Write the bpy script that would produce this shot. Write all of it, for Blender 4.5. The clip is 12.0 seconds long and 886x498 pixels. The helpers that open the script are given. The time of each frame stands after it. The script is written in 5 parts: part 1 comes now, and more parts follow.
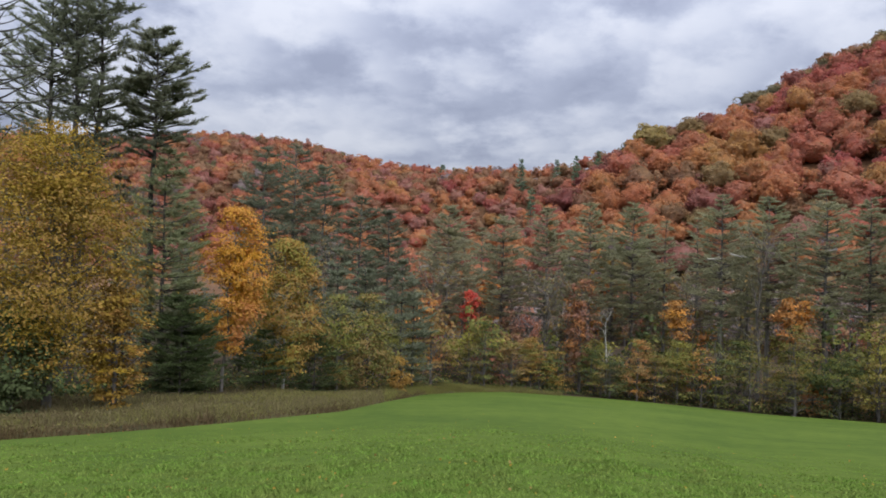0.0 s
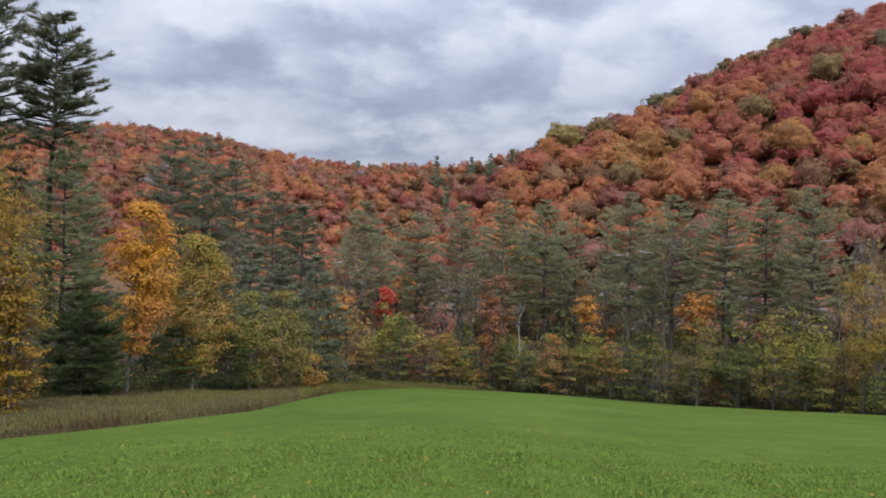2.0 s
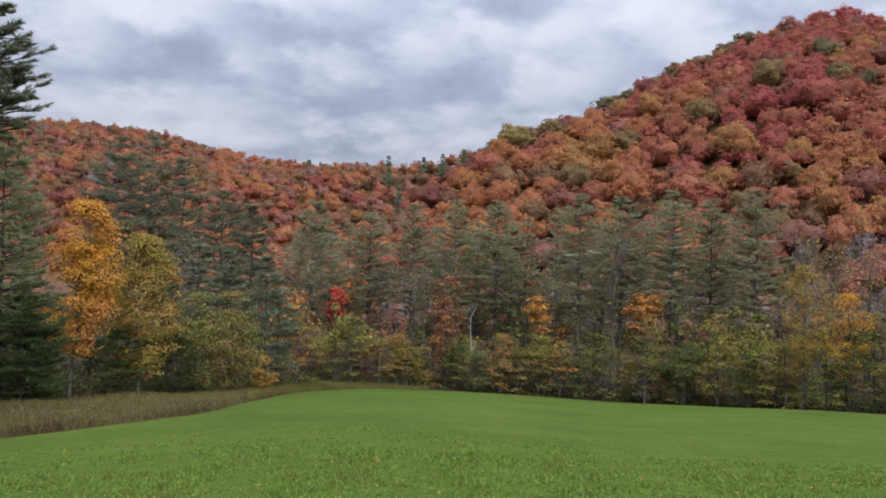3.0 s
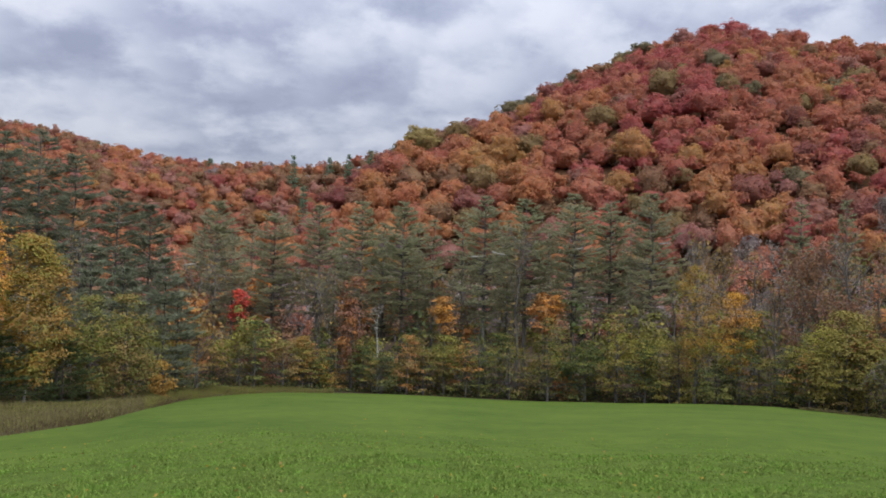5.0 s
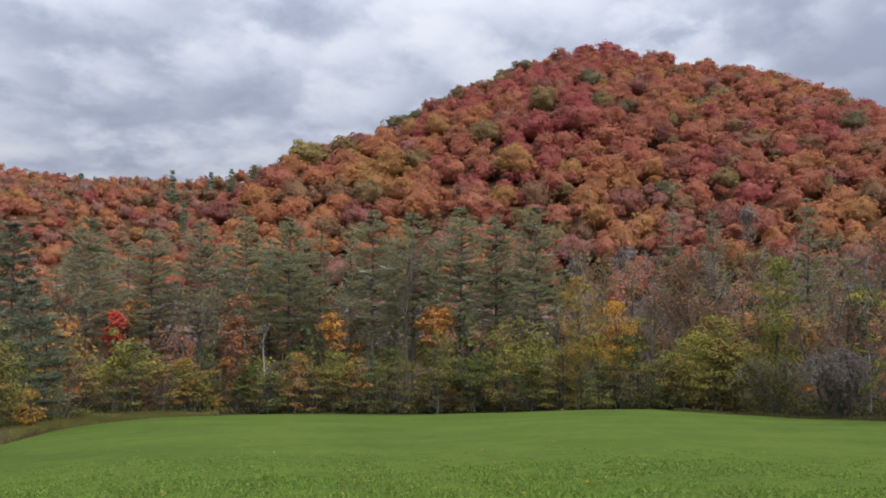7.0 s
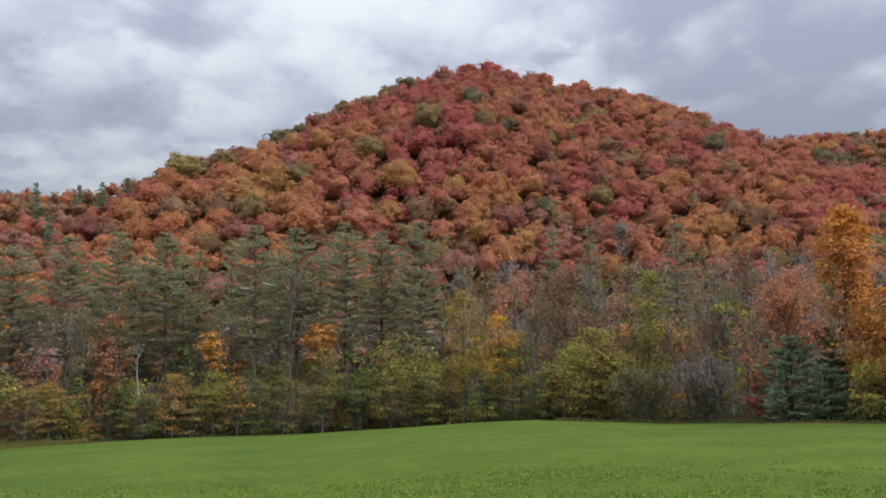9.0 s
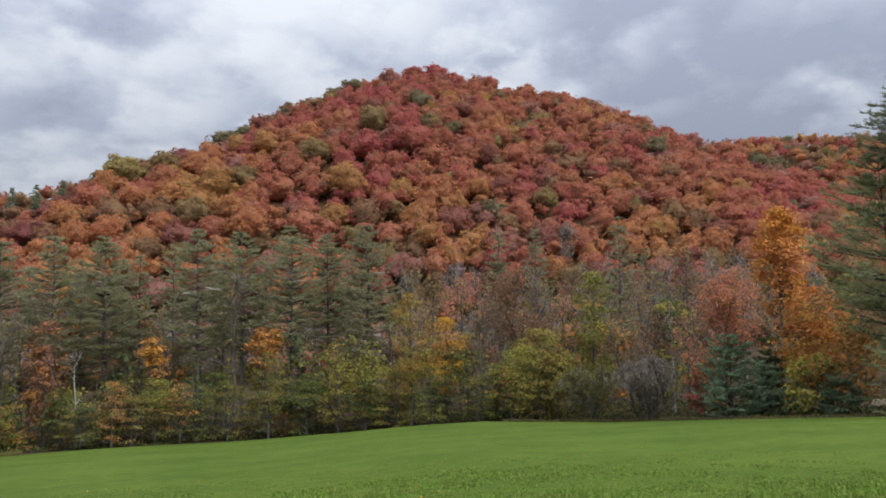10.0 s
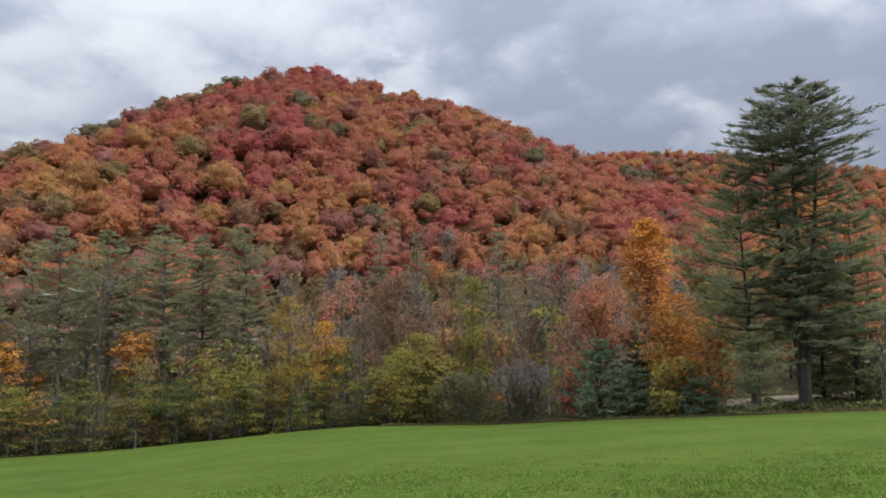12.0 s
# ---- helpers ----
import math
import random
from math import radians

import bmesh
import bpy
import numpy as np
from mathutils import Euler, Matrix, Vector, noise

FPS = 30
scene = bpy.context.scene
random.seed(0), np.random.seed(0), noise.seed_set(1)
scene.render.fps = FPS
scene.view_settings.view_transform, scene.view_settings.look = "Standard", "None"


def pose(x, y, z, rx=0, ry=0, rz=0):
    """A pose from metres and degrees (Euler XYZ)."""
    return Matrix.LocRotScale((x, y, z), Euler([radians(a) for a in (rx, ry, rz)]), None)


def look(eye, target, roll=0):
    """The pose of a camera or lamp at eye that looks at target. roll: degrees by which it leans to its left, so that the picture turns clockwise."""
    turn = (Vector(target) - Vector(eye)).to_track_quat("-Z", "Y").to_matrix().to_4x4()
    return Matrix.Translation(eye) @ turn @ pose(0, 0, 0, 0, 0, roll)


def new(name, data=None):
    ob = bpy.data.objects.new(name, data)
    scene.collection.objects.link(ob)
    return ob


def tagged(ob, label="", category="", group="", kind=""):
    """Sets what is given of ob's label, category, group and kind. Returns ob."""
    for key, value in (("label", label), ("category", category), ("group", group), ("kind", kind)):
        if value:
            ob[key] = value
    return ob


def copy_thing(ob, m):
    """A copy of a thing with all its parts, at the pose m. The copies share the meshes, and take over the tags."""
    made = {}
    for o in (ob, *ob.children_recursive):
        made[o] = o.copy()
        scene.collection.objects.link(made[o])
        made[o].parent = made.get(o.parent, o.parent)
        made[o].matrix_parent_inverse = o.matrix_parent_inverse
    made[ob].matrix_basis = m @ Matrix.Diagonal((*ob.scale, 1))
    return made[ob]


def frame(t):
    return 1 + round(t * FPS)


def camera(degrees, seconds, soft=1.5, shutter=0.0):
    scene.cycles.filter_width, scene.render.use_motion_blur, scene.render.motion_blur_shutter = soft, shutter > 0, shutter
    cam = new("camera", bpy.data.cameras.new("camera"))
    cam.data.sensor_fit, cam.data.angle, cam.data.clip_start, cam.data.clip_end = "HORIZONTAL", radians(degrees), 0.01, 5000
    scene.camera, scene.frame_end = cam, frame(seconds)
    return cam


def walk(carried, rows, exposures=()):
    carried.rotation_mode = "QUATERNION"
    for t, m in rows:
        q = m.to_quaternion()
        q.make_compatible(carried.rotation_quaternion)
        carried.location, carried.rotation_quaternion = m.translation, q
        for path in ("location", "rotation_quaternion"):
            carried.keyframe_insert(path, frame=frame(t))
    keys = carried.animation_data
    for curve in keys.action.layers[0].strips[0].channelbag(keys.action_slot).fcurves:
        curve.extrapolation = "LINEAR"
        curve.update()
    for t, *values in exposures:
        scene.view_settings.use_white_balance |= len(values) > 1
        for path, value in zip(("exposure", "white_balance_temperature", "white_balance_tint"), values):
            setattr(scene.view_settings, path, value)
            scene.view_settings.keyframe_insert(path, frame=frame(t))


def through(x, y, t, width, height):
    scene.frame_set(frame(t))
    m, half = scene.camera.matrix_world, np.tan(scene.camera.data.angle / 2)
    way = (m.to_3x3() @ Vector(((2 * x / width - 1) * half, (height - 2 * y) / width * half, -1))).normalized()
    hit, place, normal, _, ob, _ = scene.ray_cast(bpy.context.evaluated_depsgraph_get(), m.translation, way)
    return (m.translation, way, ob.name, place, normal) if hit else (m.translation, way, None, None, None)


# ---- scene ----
cam = camera(59.5, 12.0, soft=1.8)
EYE = 1.6
# The camera stands still on the field and turns to its right: seconds, yaw, pitch, roll.
TURNS = [
    (0.0, -0.05, 1.50, -1.80),
    (0.5, -1.34, 1.41, -1.85),
    (1.0, -2.87, 1.43, -1.83),
    (1.5, -4.77, 1.46, -1.74),
    (2.0, -6.30, 1.42, -1.67),
    (2.5, -7.88, 1.46, -1.65),
    (3.0, -9.85, 1.53, -1.65),
    (5.0, -16.76, 1.82, -1.50),
    (5.5, -18.86, 1.98, -1.11),
    (6.0, -21.03, 2.22, -0.78),
    (6.5, -22.65, 2.54, -0.44),
    (7.0, -24.98, 3.00, -0.19),
    (9.0, -33.42, 4.11, 0.62),
    (9.5, -35.29, 4.20, 1.04),
    (10.0, -37.32, 4.24, 1.23),
    (10.5, -39.01, 4.22, 1.17),
    (11.0, -40.77, 4.27, 0.84),
    (11.5, -43.41, 4.37, 0.81),
    (12.0, -46.08, 4.40, 0.87),
]
walk(cam, [(t, pose(0, 0, EYE, 90 + pitch, roll, yaw)) for t, yaw, pitch, roll in TURNS], exposures=[(0.0, 0.46, 6500, 10), (5.0, 0.42, 6500, 10), (5.5, 0.33, 6500, 10), (6.0, 0.28, 6550, 10), (6.5, 0.34, 6600, 10), (7.0, 0.43, 6650, 9), (9.0, 0.45, 6780, 6), (12.0, 0.47, 6780, 6)])

# ---- overcast sky and soft light ----
world = bpy.data.worlds.new("overcast_sky")
scene.world = world
world.use_nodes = True
wn, wl = world.node_tree.nodes, world.node_tree.links
wn.clear()


def wnode(kind, **values):
    n = wn.new(kind)
    for key, value in values.items():
        n.inputs[key.replace("_", " ")].default_value = value
    return n


def wmath(op, a, b=None):
    n = wn.new("ShaderNodeMath")
    n.operation = op
    for i, v in enumerate((a, b)):
        if v is None:
            continue
        if isinstance(v, (int, float)):
            n.inputs[i].default_value = v
        else:
            wl.new(v, n.inputs[i])
    return n.outputs[0]


def wramp(fac, stops):
    n = wn.new("ShaderNodeValToRGB")
    while len(n.color_ramp.elements) < len(stops):
        n.color_ramp.elements.new(0.5)
    for e, (p, c) in zip(n.color_ramp.elements, stops):
        e.position, e.color = p, (*c, 1)
    wl.new(fac, n.inputs[0])
    return n.outputs[0]


SUN_EL, SUN_AZ = 56.0, 158.0
sky = wn.new("ShaderNodeTexSky")
sky.sky_type, sky.sun_disc = "NISHITA", False
sky.sun_elevation, sky.sun_rotation = radians(SUN_EL), radians(SUN_AZ)
coord = wn.new("ShaderNodeTexCoord")
sep = wn.new("ShaderNodeSeparateXYZ")
wl.new(coord.outputs["Generated"], sep.inputs[0])
# clouds lie on a layer overhead, so that they flatten towards the horizon
below = wmath("ADD", wmath("MAXIMUM", sep.outputs[2], 0.0), 0.36)
lay = wn.new("ShaderNodeCombineXYZ")
wl.new(wmath("DIVIDE", sep.outputs[0], below), lay.inputs[0])
wl.new(wmath("DIVIDE", sep.outputs[1], below), lay.inputs[1])
lay.inputs[2].default_value = 47.9
big = wnode("ShaderNodeTexNoise", Scale=1.5, Detail=4.0, Roughness=0.45, Distortion=0.0)
small = wnode("ShaderNodeTexNoise", Scale=4.0, Detail=8.0, Roughness=0.58, Distortion=0.0)
wl.new(lay.outputs[0], big.inputs["Vector"])
wl.new(lay.outputs[0], small.inputs["Vector"])
puff = wn.new("ShaderNodeTexVoronoi")
puff.feature, puff.inputs["Scale"].default_value, puff.inputs["Smoothness"].default_value = "SMOOTH_F1", 2.2, 0.5
bent = wn.new("ShaderNodeVectorMath")
bent.operation = "MULTIPLY_ADD"
wl.new(small.outputs["Color"], bent.inputs[0])
bent.inputs[1].default_value = (0.45, 0.45, 0.0)
wl.new(lay.outputs[0], bent.inputs[2])
wl.new(bent.outputs[0], puff.inputs["Vector"])
puffs = wn.new("ShaderNodeTexVoronoi")
puffs.feature, puffs.inputs["Scale"].default_value, puffs.inputs["Smoothness"].default_value = "SMOOTH_F1", 6.5, 0.4
wl.new(bent.outputs[0], puffs.inputs["Vector"])
heaps = wmath("ADD", wmath("MULTIPLY", wmath("SUBTRACT", 0.42, puff.outputs["Distance"]), 0.22), wmath("MULTIPLY", wmath("SUBTRACT", 0.42, puffs.outputs["Distance"]), 0.2))
# the cloud thickens towards the east
heavy = wmath("MULTIPLY", wmath("MAXIMUM", wmath("SUBTRACT", sep.outputs[0], 0.55), 0.0), -0.4)
mixed = wmath("ADD", wmath("ADD", heaps, wmath("ADD", heavy, -0.012)), wmath("ADD", wmath("MULTIPLY", big.outputs["Fac"], 0.5), wmath("MULTIPLY", small.outputs["Fac"], 0.6)))
clouds = wramp(mixed, [(0.32, (0.253, 0.280, 0.376)), (0.41, (0.310, 0.341, 0.443)), (0.46, (0.368, 0.400, 0.502)), (0.50, (0.420, 0.452, 0.549)), (0.54, (0.468, 0.497, 0.587)), (0.62, (0.535, 0.560, 0.639))])
# an overcast sky is brighter overhead than near the horizon
rise = wmath("ADD", wmath("MULTIPLY", wmath("MAXIMUM", sep.outputs[2], 0.0), 1.6), 0.62)
cover = wn.new("ShaderNodeMixRGB")
cover.inputs[0].default_value = 0.95
skydim = wn.new("ShaderNodeMixRGB")
skydim.blend_type, skydim.inputs[0].default_value, skydim.inputs[2].default_value = "MULTIPLY", 1.0, (0.12, 0.12, 0.12, 1)
wl.new(sky.outputs[0], skydim.inputs[1])
wl.new(skydim.outputs[0], cover.inputs[1])
wl.new(clouds, cover.inputs[2])
wbg = wnode("ShaderNodeBackground", Strength=1.0)
wl.new(rise, wbg.inputs["Strength"])
wl.new(cover.outputs[0], wbg.inputs[0])
wout = wn.new("ShaderNodeOutputWorld")
wl.new(wbg.outputs[0], wout.inputs[0])

sun = new("sun", bpy.data.lights.new("sun", "SUN"))
sun.data.energy, sun.data.angle, sun.data.color = 2.5, radians(70), (1.0, 0.99, 0.97)
sun.matrix_world = look((0, 0, 0), (-math.sin(radians(SUN_AZ)) * math.cos(radians(SUN_EL)), -math.cos(radians(SUN_AZ)) * math.cos(radians(SUN_EL)), -math.sin(radians(SUN_EL))))

# ---- materials ----


def shader(name):
    m = bpy.data.materials.new(name)
    m.use_nodes = True
    m.node_tree.nodes.clear()
    return m, m.node_tree.nodes, m.node_tree.links


def leaf_material(name, colour, hue=0.03, value=0.5, through=0.3, patch=0.25, mottle=0.15):
    """Leaves: each piece of its own shade, broad patches of another tone, some light through the blade."""
    m, n, l = shader(name)
    geo, info = n.new("ShaderNodeNewGeometry"), n.new("ShaderNodeObjectInfo")
    noise_a = n.new("ShaderNodeTexNoise")
    noise_a.inputs["Scale"].default_value, noise_a.inputs["Detail"].default_value = patch, 3.0
    l.new(geo.outputs["Position"], noise_a.inputs["Vector"])
    hsv = n.new("ShaderNodeHueSaturation")
    hsv.inputs["Color"].default_value = (*colour, 1)

    def span(src, low, high, into):
        r = n.new("ShaderNodeMapRange")
        r.inputs["To Min"].default_value, r.inputs["To Max"].default_value = low, high
        l.new(src, r.inputs["Value"])
        if into is not None:
            l.new(r.outputs[0], into)
        return r.outputs[0]

    tone = span(noise_a.outputs["Fac"], 0.5 - 1.6 * hue, 0.5 + 1.6 * hue, None)
    own = span(info.outputs["Random"], -hue * 0.5, hue * 0.5, None)
    add = n.new("ShaderNodeMath")
    add.operation = "ADD"
    l.new(tone, add.inputs[0])
    l.new(own, add.inputs[1])
    l.new(add.outputs[0], hsv.inputs["Hue"])
    each = span(geo.outputs["Random Per Island"], 1 - value, 1 + value, None)
    broad = span(noise_a.outputs["Fac"], 1 - mottle, 1 + mottle, None)
    both = n.new("ShaderNodeMath")
    both.operation = "MULTIPLY"
    l.new(each, both.inputs[0])
    l.new(broad, both.inputs[1])
    l.new(both.outputs[0], hsv.inputs["Value"])
    span(noise_a.outputs["Fac"], 0.85, 1.1, hsv.inputs["Saturation"])
    dif, tra, mix, out = n.new("ShaderNodeBsdfDiffuse"), n.new("ShaderNodeBsdfTranslucent"), n.new("ShaderNodeMixShader"), n.new("ShaderNodeOutputMaterial")
    l.new(hsv.outputs[0], dif.inputs["Color"])
    l.new(hsv.outputs[0], tra.inputs["Color"])
    mix.inputs[0].default_value = through
    l.new(dif.outputs[0], mix.inputs[1])
    l.new(tra.outputs[0], mix.inputs[2])
    l.new(mix.outputs[0], out.inputs[0])
    return m


def rough_material(name, dark, light, scale=4.0, bump=0.4, stretch=(1, 1, 1), rough=0.9):
    m, n, l = shader(name)
    geo, mapping = n.new("ShaderNodeNewGeometry"), n.new("ShaderNodeMapping")
    mapping.inputs["Scale"].default_value = stretch
    l.new(geo.outputs["Position"], mapping.inputs["Vector"])
    fine, wide = n.new("ShaderNodeTexNoise"), n.new("ShaderNodeTexNoise")
    fine.inputs["Scale"].default_value, fine.inputs["Detail"].default_value = scale, 8.0
    wide.inputs["Scale"].default_value, wide.inputs["Detail"].default_value = scale * 0.11, 4.0
    l.new(mapping.outputs[0], fine.inputs["Vector"])
    l.new(mapping.outputs[0], wide.inputs["Vector"])
    ad = n.new("ShaderNodeMath")
    ad.operation = "ADD"
    l.new(fine.outputs["Fac"], ad.inputs[0])
    l.new(wide.outputs["Fac"], ad.inputs[1])
    ramp = n.new("ShaderNodeValToRGB")
    ramp.color_ramp.elements[0].position, ramp.color_ramp.elements[0].color = 0.36, (*dark, 1)
    ramp.color_ramp.elements[1].position, ramp.color_ramp.elements[1].color = 0.64, (*light, 1)
    half = n.new("ShaderNodeMath")
    half.operation = "MULTIPLY"
    half.inputs[1].default_value = 0.5
    l.new(ad.outputs[0], half.inputs[0])
    l.new(half.outputs[0], ramp.inputs[0])
    bsdf, out, bm = n.new("ShaderNodeBsdfPrincipled"), n.new("ShaderNodeOutputMaterial"), n.new("ShaderNodeBump")
    bsdf.inputs["Roughness"].default_value = rough
    bsdf.inputs["Specular IOR Level"].default_value = 0.08
    bm.inputs["Strength"].default_value, bm.inputs["Distance"].default_value = bump, 0.05
    l.new(fine.outputs["Fac"], bm.inputs["Height"])
    l.new(bm.outputs[0], bsdf.inputs["Normal"])
    l.new(ramp.outputs[0], bsdf.inputs["Base Color"])
    l.new(bsdf.outputs[0], out.inputs[0])
    return m


LEAF = {
    "yellow": leaf_material("yellow_leaves", (0.305, 0.205, 0.036), 0.013, 0.2),
    "amber": leaf_material("amber_leaves", (0.58, 0.30, 0.05), 0.013, 0.2),
    "gold": leaf_material("gold_leaves", (0.358, 0.213, 0.056), 0.013, 0.2),
    "orange": leaf_material("orange_leaves", (0.53, 0.224, 0.06), 0.013, 0.2),
    "rust": leaf_material("rust_leaves", (0.410, 0.197, 0.068), 0.013, 0.2),
    "red": leaf_material("red_leaves", (0.35, 0.105, 0.068), 0.013, 0.2),
    "scarlet": leaf_material("scarlet_leaves", (0.5, 0.085, 0.055), 0.013, 0.2),
    "salmon": leaf_material("salmon_leaves", (0.520, 0.218, 0.130), 0.013, 0.2),
    "maroon": leaf_material("maroon_leaves", (0.253, 0.135, 0.084), 0.013, 0.2),
    "brown": leaf_material("brown_leaves", (0.265, 0.181, 0.067), 0.013, 0.2),
    "olive": leaf_material("olive_leaves", (0.186, 0.184, 0.054), 0.013, 0.2),
    "lime": leaf_material("yellow_green_leaves", (0.295, 0.262, 0.065), 0.013, 0.2),
    "green": leaf_material("green_leaves", (0.085, 0.11, 0.045), 0.013, 0.2),
    "grey": leaf_material("grey_brown_twigs", (0.190, 0.161, 0.140), 0.013, 0.3, 0.1),
    "pale": leaf_material("pale_grey_twigs", (0.338, 0.281, 0.246), 0.013, 0.3, 0.1),
    # needle colour lifted well above pine green to carry the haze over the row
    "pine": leaf_material("hazed_pine_needles", (0.315, 0.306, 0.185), 0.02, 0.28, 0.5),
    "dark_pine": leaf_material("dark_pine_needles", (0.195, 0.212, 0.14), 0.02, 0.28, 0.45),
    "green_pine": leaf_material("green_pine_needles", (0.282, 0.300, 0.162), 0.02, 0.28, 0.45),
    "spruce": leaf_material("blue_green_needles", (0.224, 0.299, 0.194), 0.015, 0.35, 0.4),
}
# far woods: each crown of one tone, paled to hold the distance haze
HAZED_WOOD_TONES = {
    "orange": (0.488, 0.221, 0.108), "rust": (0.453, 0.181, 0.115), "red": (0.436, 0.137, 0.115), "salmon": (0.395, 0.196, 0.156), "amber": (0.465, 0.257, 0.106),
    "maroon": (0.314, 0.130, 0.106), "brown": (0.314, 0.183, 0.108), "olive": (0.308, 0.218, 0.108), "lime": (0.348, 0.276, 0.115), "green": (0.215, 0.186, 0.108), "grey": (0.291, 0.232, 0.224), "pine": (0.123, 0.149, 0.108)}


def woods_material(name, colour):
    """A far crown: one tone that drifts over some metres, mottled by sprays of leaves, with a leafy relief."""
    m, n, l = shader(name)
    geo = n.new("ShaderNodeNewGeometry")

    def mapped(src, low, high, into=None, a=0.0, b=1.0):
        r = n.new("ShaderNodeMapRange")
        for key, value in (("From Min", a), ("From Max", b), ("To Min", low), ("To Max", high)):
            r.inputs[key].default_value = value
        l.new(src, r.inputs["Value"])
        if into is not None:
            l.new(r.outputs[0], into)
        return r.outputs[0]

    def noise_at(scale, detail):
        t = n.new("ShaderNodeTexNoise")
        t.inputs["Scale"].default_value, t.inputs["Detail"].default_value = scale, detail
        l.new(geo.outputs["Position"], t.inputs["Vector"])
        return t.outputs["Fac"]

    def times(a, b):
        t = n.new("ShaderNodeMath")
        t.operation = "MULTIPLY"
        l.new(a, t.inputs[0])
        l.new(b, t.inputs[1])
        return t.outputs[0]

    wide, sprays, fine = noise_at(0.08, 2.0), noise_at(0.5, 4.0), noise_at(1.6, 3.0)
    hsv = n.new("ShaderNodeHueSaturation")
    hsv.inputs["Color"].default_value = (*colour, 1)
    mapped(wide, 0.488, 0.512, hsv.inputs["Hue"], 0.3, 0.7)
    mapped(sprays, 0.88, 1.06, hsv.inputs["Saturation"], 0.3, 0.7)
    value = times(mapped(geo.outputs["Random Per Island"], 0.92, 1.09), times(mapped(sprays, 0.92, 1.09, None, 0.3, 0.7), mapped(fine, 0.88, 1.12, None, 0.3, 0.7)))
    l.new(value, hsv.inputs["Value"])
    bump = n.new("ShaderNodeBump")
    bump.inputs["Strength"].default_value, bump.inputs["Distance"].default_value = 0.7, 0.6
    l.new(fine, bump.inputs["Height"])
    dif, tra, mix, out = n.new("ShaderNodeBsdfDiffuse"), n.new("ShaderNodeBsdfTranslucent"), n.new("ShaderNodeMixShader"), n.new("ShaderNodeOutputMaterial")
    for b in (dif, tra):
        l.new(hsv.outputs[0], b.inputs["Color"])
        l.new(bump.outputs[0], b.inputs["Normal"])
    mix.inputs[0].default_value = 0.48
    l.new(dif.outputs[0], mix.inputs[1])
    l.new(tra.outputs[0], mix.inputs[2])
    l.new(mix.outputs[0], out.inputs[0])
    return m


WOODS = [woods_material("woods_" + tone, colour) for tone, colour in HAZED_WOOD_TONES.items()]
WOOD_COLOURS = list(HAZED_WOOD_TONES)
BARK = rough_material("grey_bark", (0.06, 0.055, 0.049), (0.20, 0.185, 0.168), 6.0, 0.8, (1, 1, 0.25))
PALE_BARK = rough_material("pale_birch_bark", (0.20, 0.19, 0.17), (0.52, 0.50, 0.46), 5.0, 0.4, (0.4, 0.4, 2.5))
# the grey bark again, darkened for the shade on the nearer pine trunks
SHADED_BARK = rough_material("shaded_pine_bark", (0.03, 0.027, 0.024), (0.115, 0.105, 0.095), 6.0, 0.8, (1, 1, 0.25))
GRASS = rough_material("meadow_turf", (0.049, 0.084, 0.012), (0.09, 0.13, 0.02), 1.6, 0.3)
HILL_LITTER = rough_material("hillside_leaf_carpet", (0.075, 0.042, 0.024), (0.17, 0.09, 0.046), 0.9, 0.8)
# very dark; also painted along the meadow edge as a shadow line
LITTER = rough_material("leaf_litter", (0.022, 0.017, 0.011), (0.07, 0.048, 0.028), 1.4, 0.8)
GRASS_BLADE = leaf_material("grass_blades", (0.148, 0.222, 0.045), 0.03, 0.3, 0.3, 1.6, 0.25)
DRY_GRASS = leaf_material("dry_weeds", (0.154, 0.134, 0.062), 0.013, 0.3, 0.2, 0.5)
RUST_WEED = leaf_material("rusty_weeds", (0.115, 0.085, 0.042), 0.013, 0.3, 0.2, 0.5)
ROCK = rough_material("pale_stone", (0.11, 0.092, 0.07), (0.24, 0.205, 0.16), 3.0, 0.6)

# ---- mesh tools ----


def mesh_of(name, verts, faces, mats, slots=None, smooth=False):
    """A mesh from numpy arrays; faces is a list of arrays of equal-sided polygons."""
    me = bpy.data.meshes.new(name)
    sizes = np.concatenate([np.full(len(f), f.shape[1]) for f in faces])
    loops = np.concatenate([f.ravel() for f in faces]).astype(np.int32)
    me.vertices.add(len(verts))
    me.vertices.foreach_set("co", np.asarray(verts, np.float32).ravel())
    me.loops.add(len(loops))
    me.loops.foreach_set("vertex_index", loops)
    me.polygons.add(len(sizes))
    me.polygons.foreach_set("loop_start", np.concatenate([[0], np.cumsum(sizes)[:-1]]).astype(np.int32))
    me.polygons.foreach_set("loop_total", sizes.astype(np.int32))
    if slots is not None:
        me.polygons.foreach_set("material_index", np.asarray(slots, np.int32))
    if smooth:
        me.polygons.foreach_set("use_smooth", np.ones(len(sizes), bool))
    for m in mats:
        me.materials.append(m)
    me.update(calc_edges=True)
    me.validate()
    return me


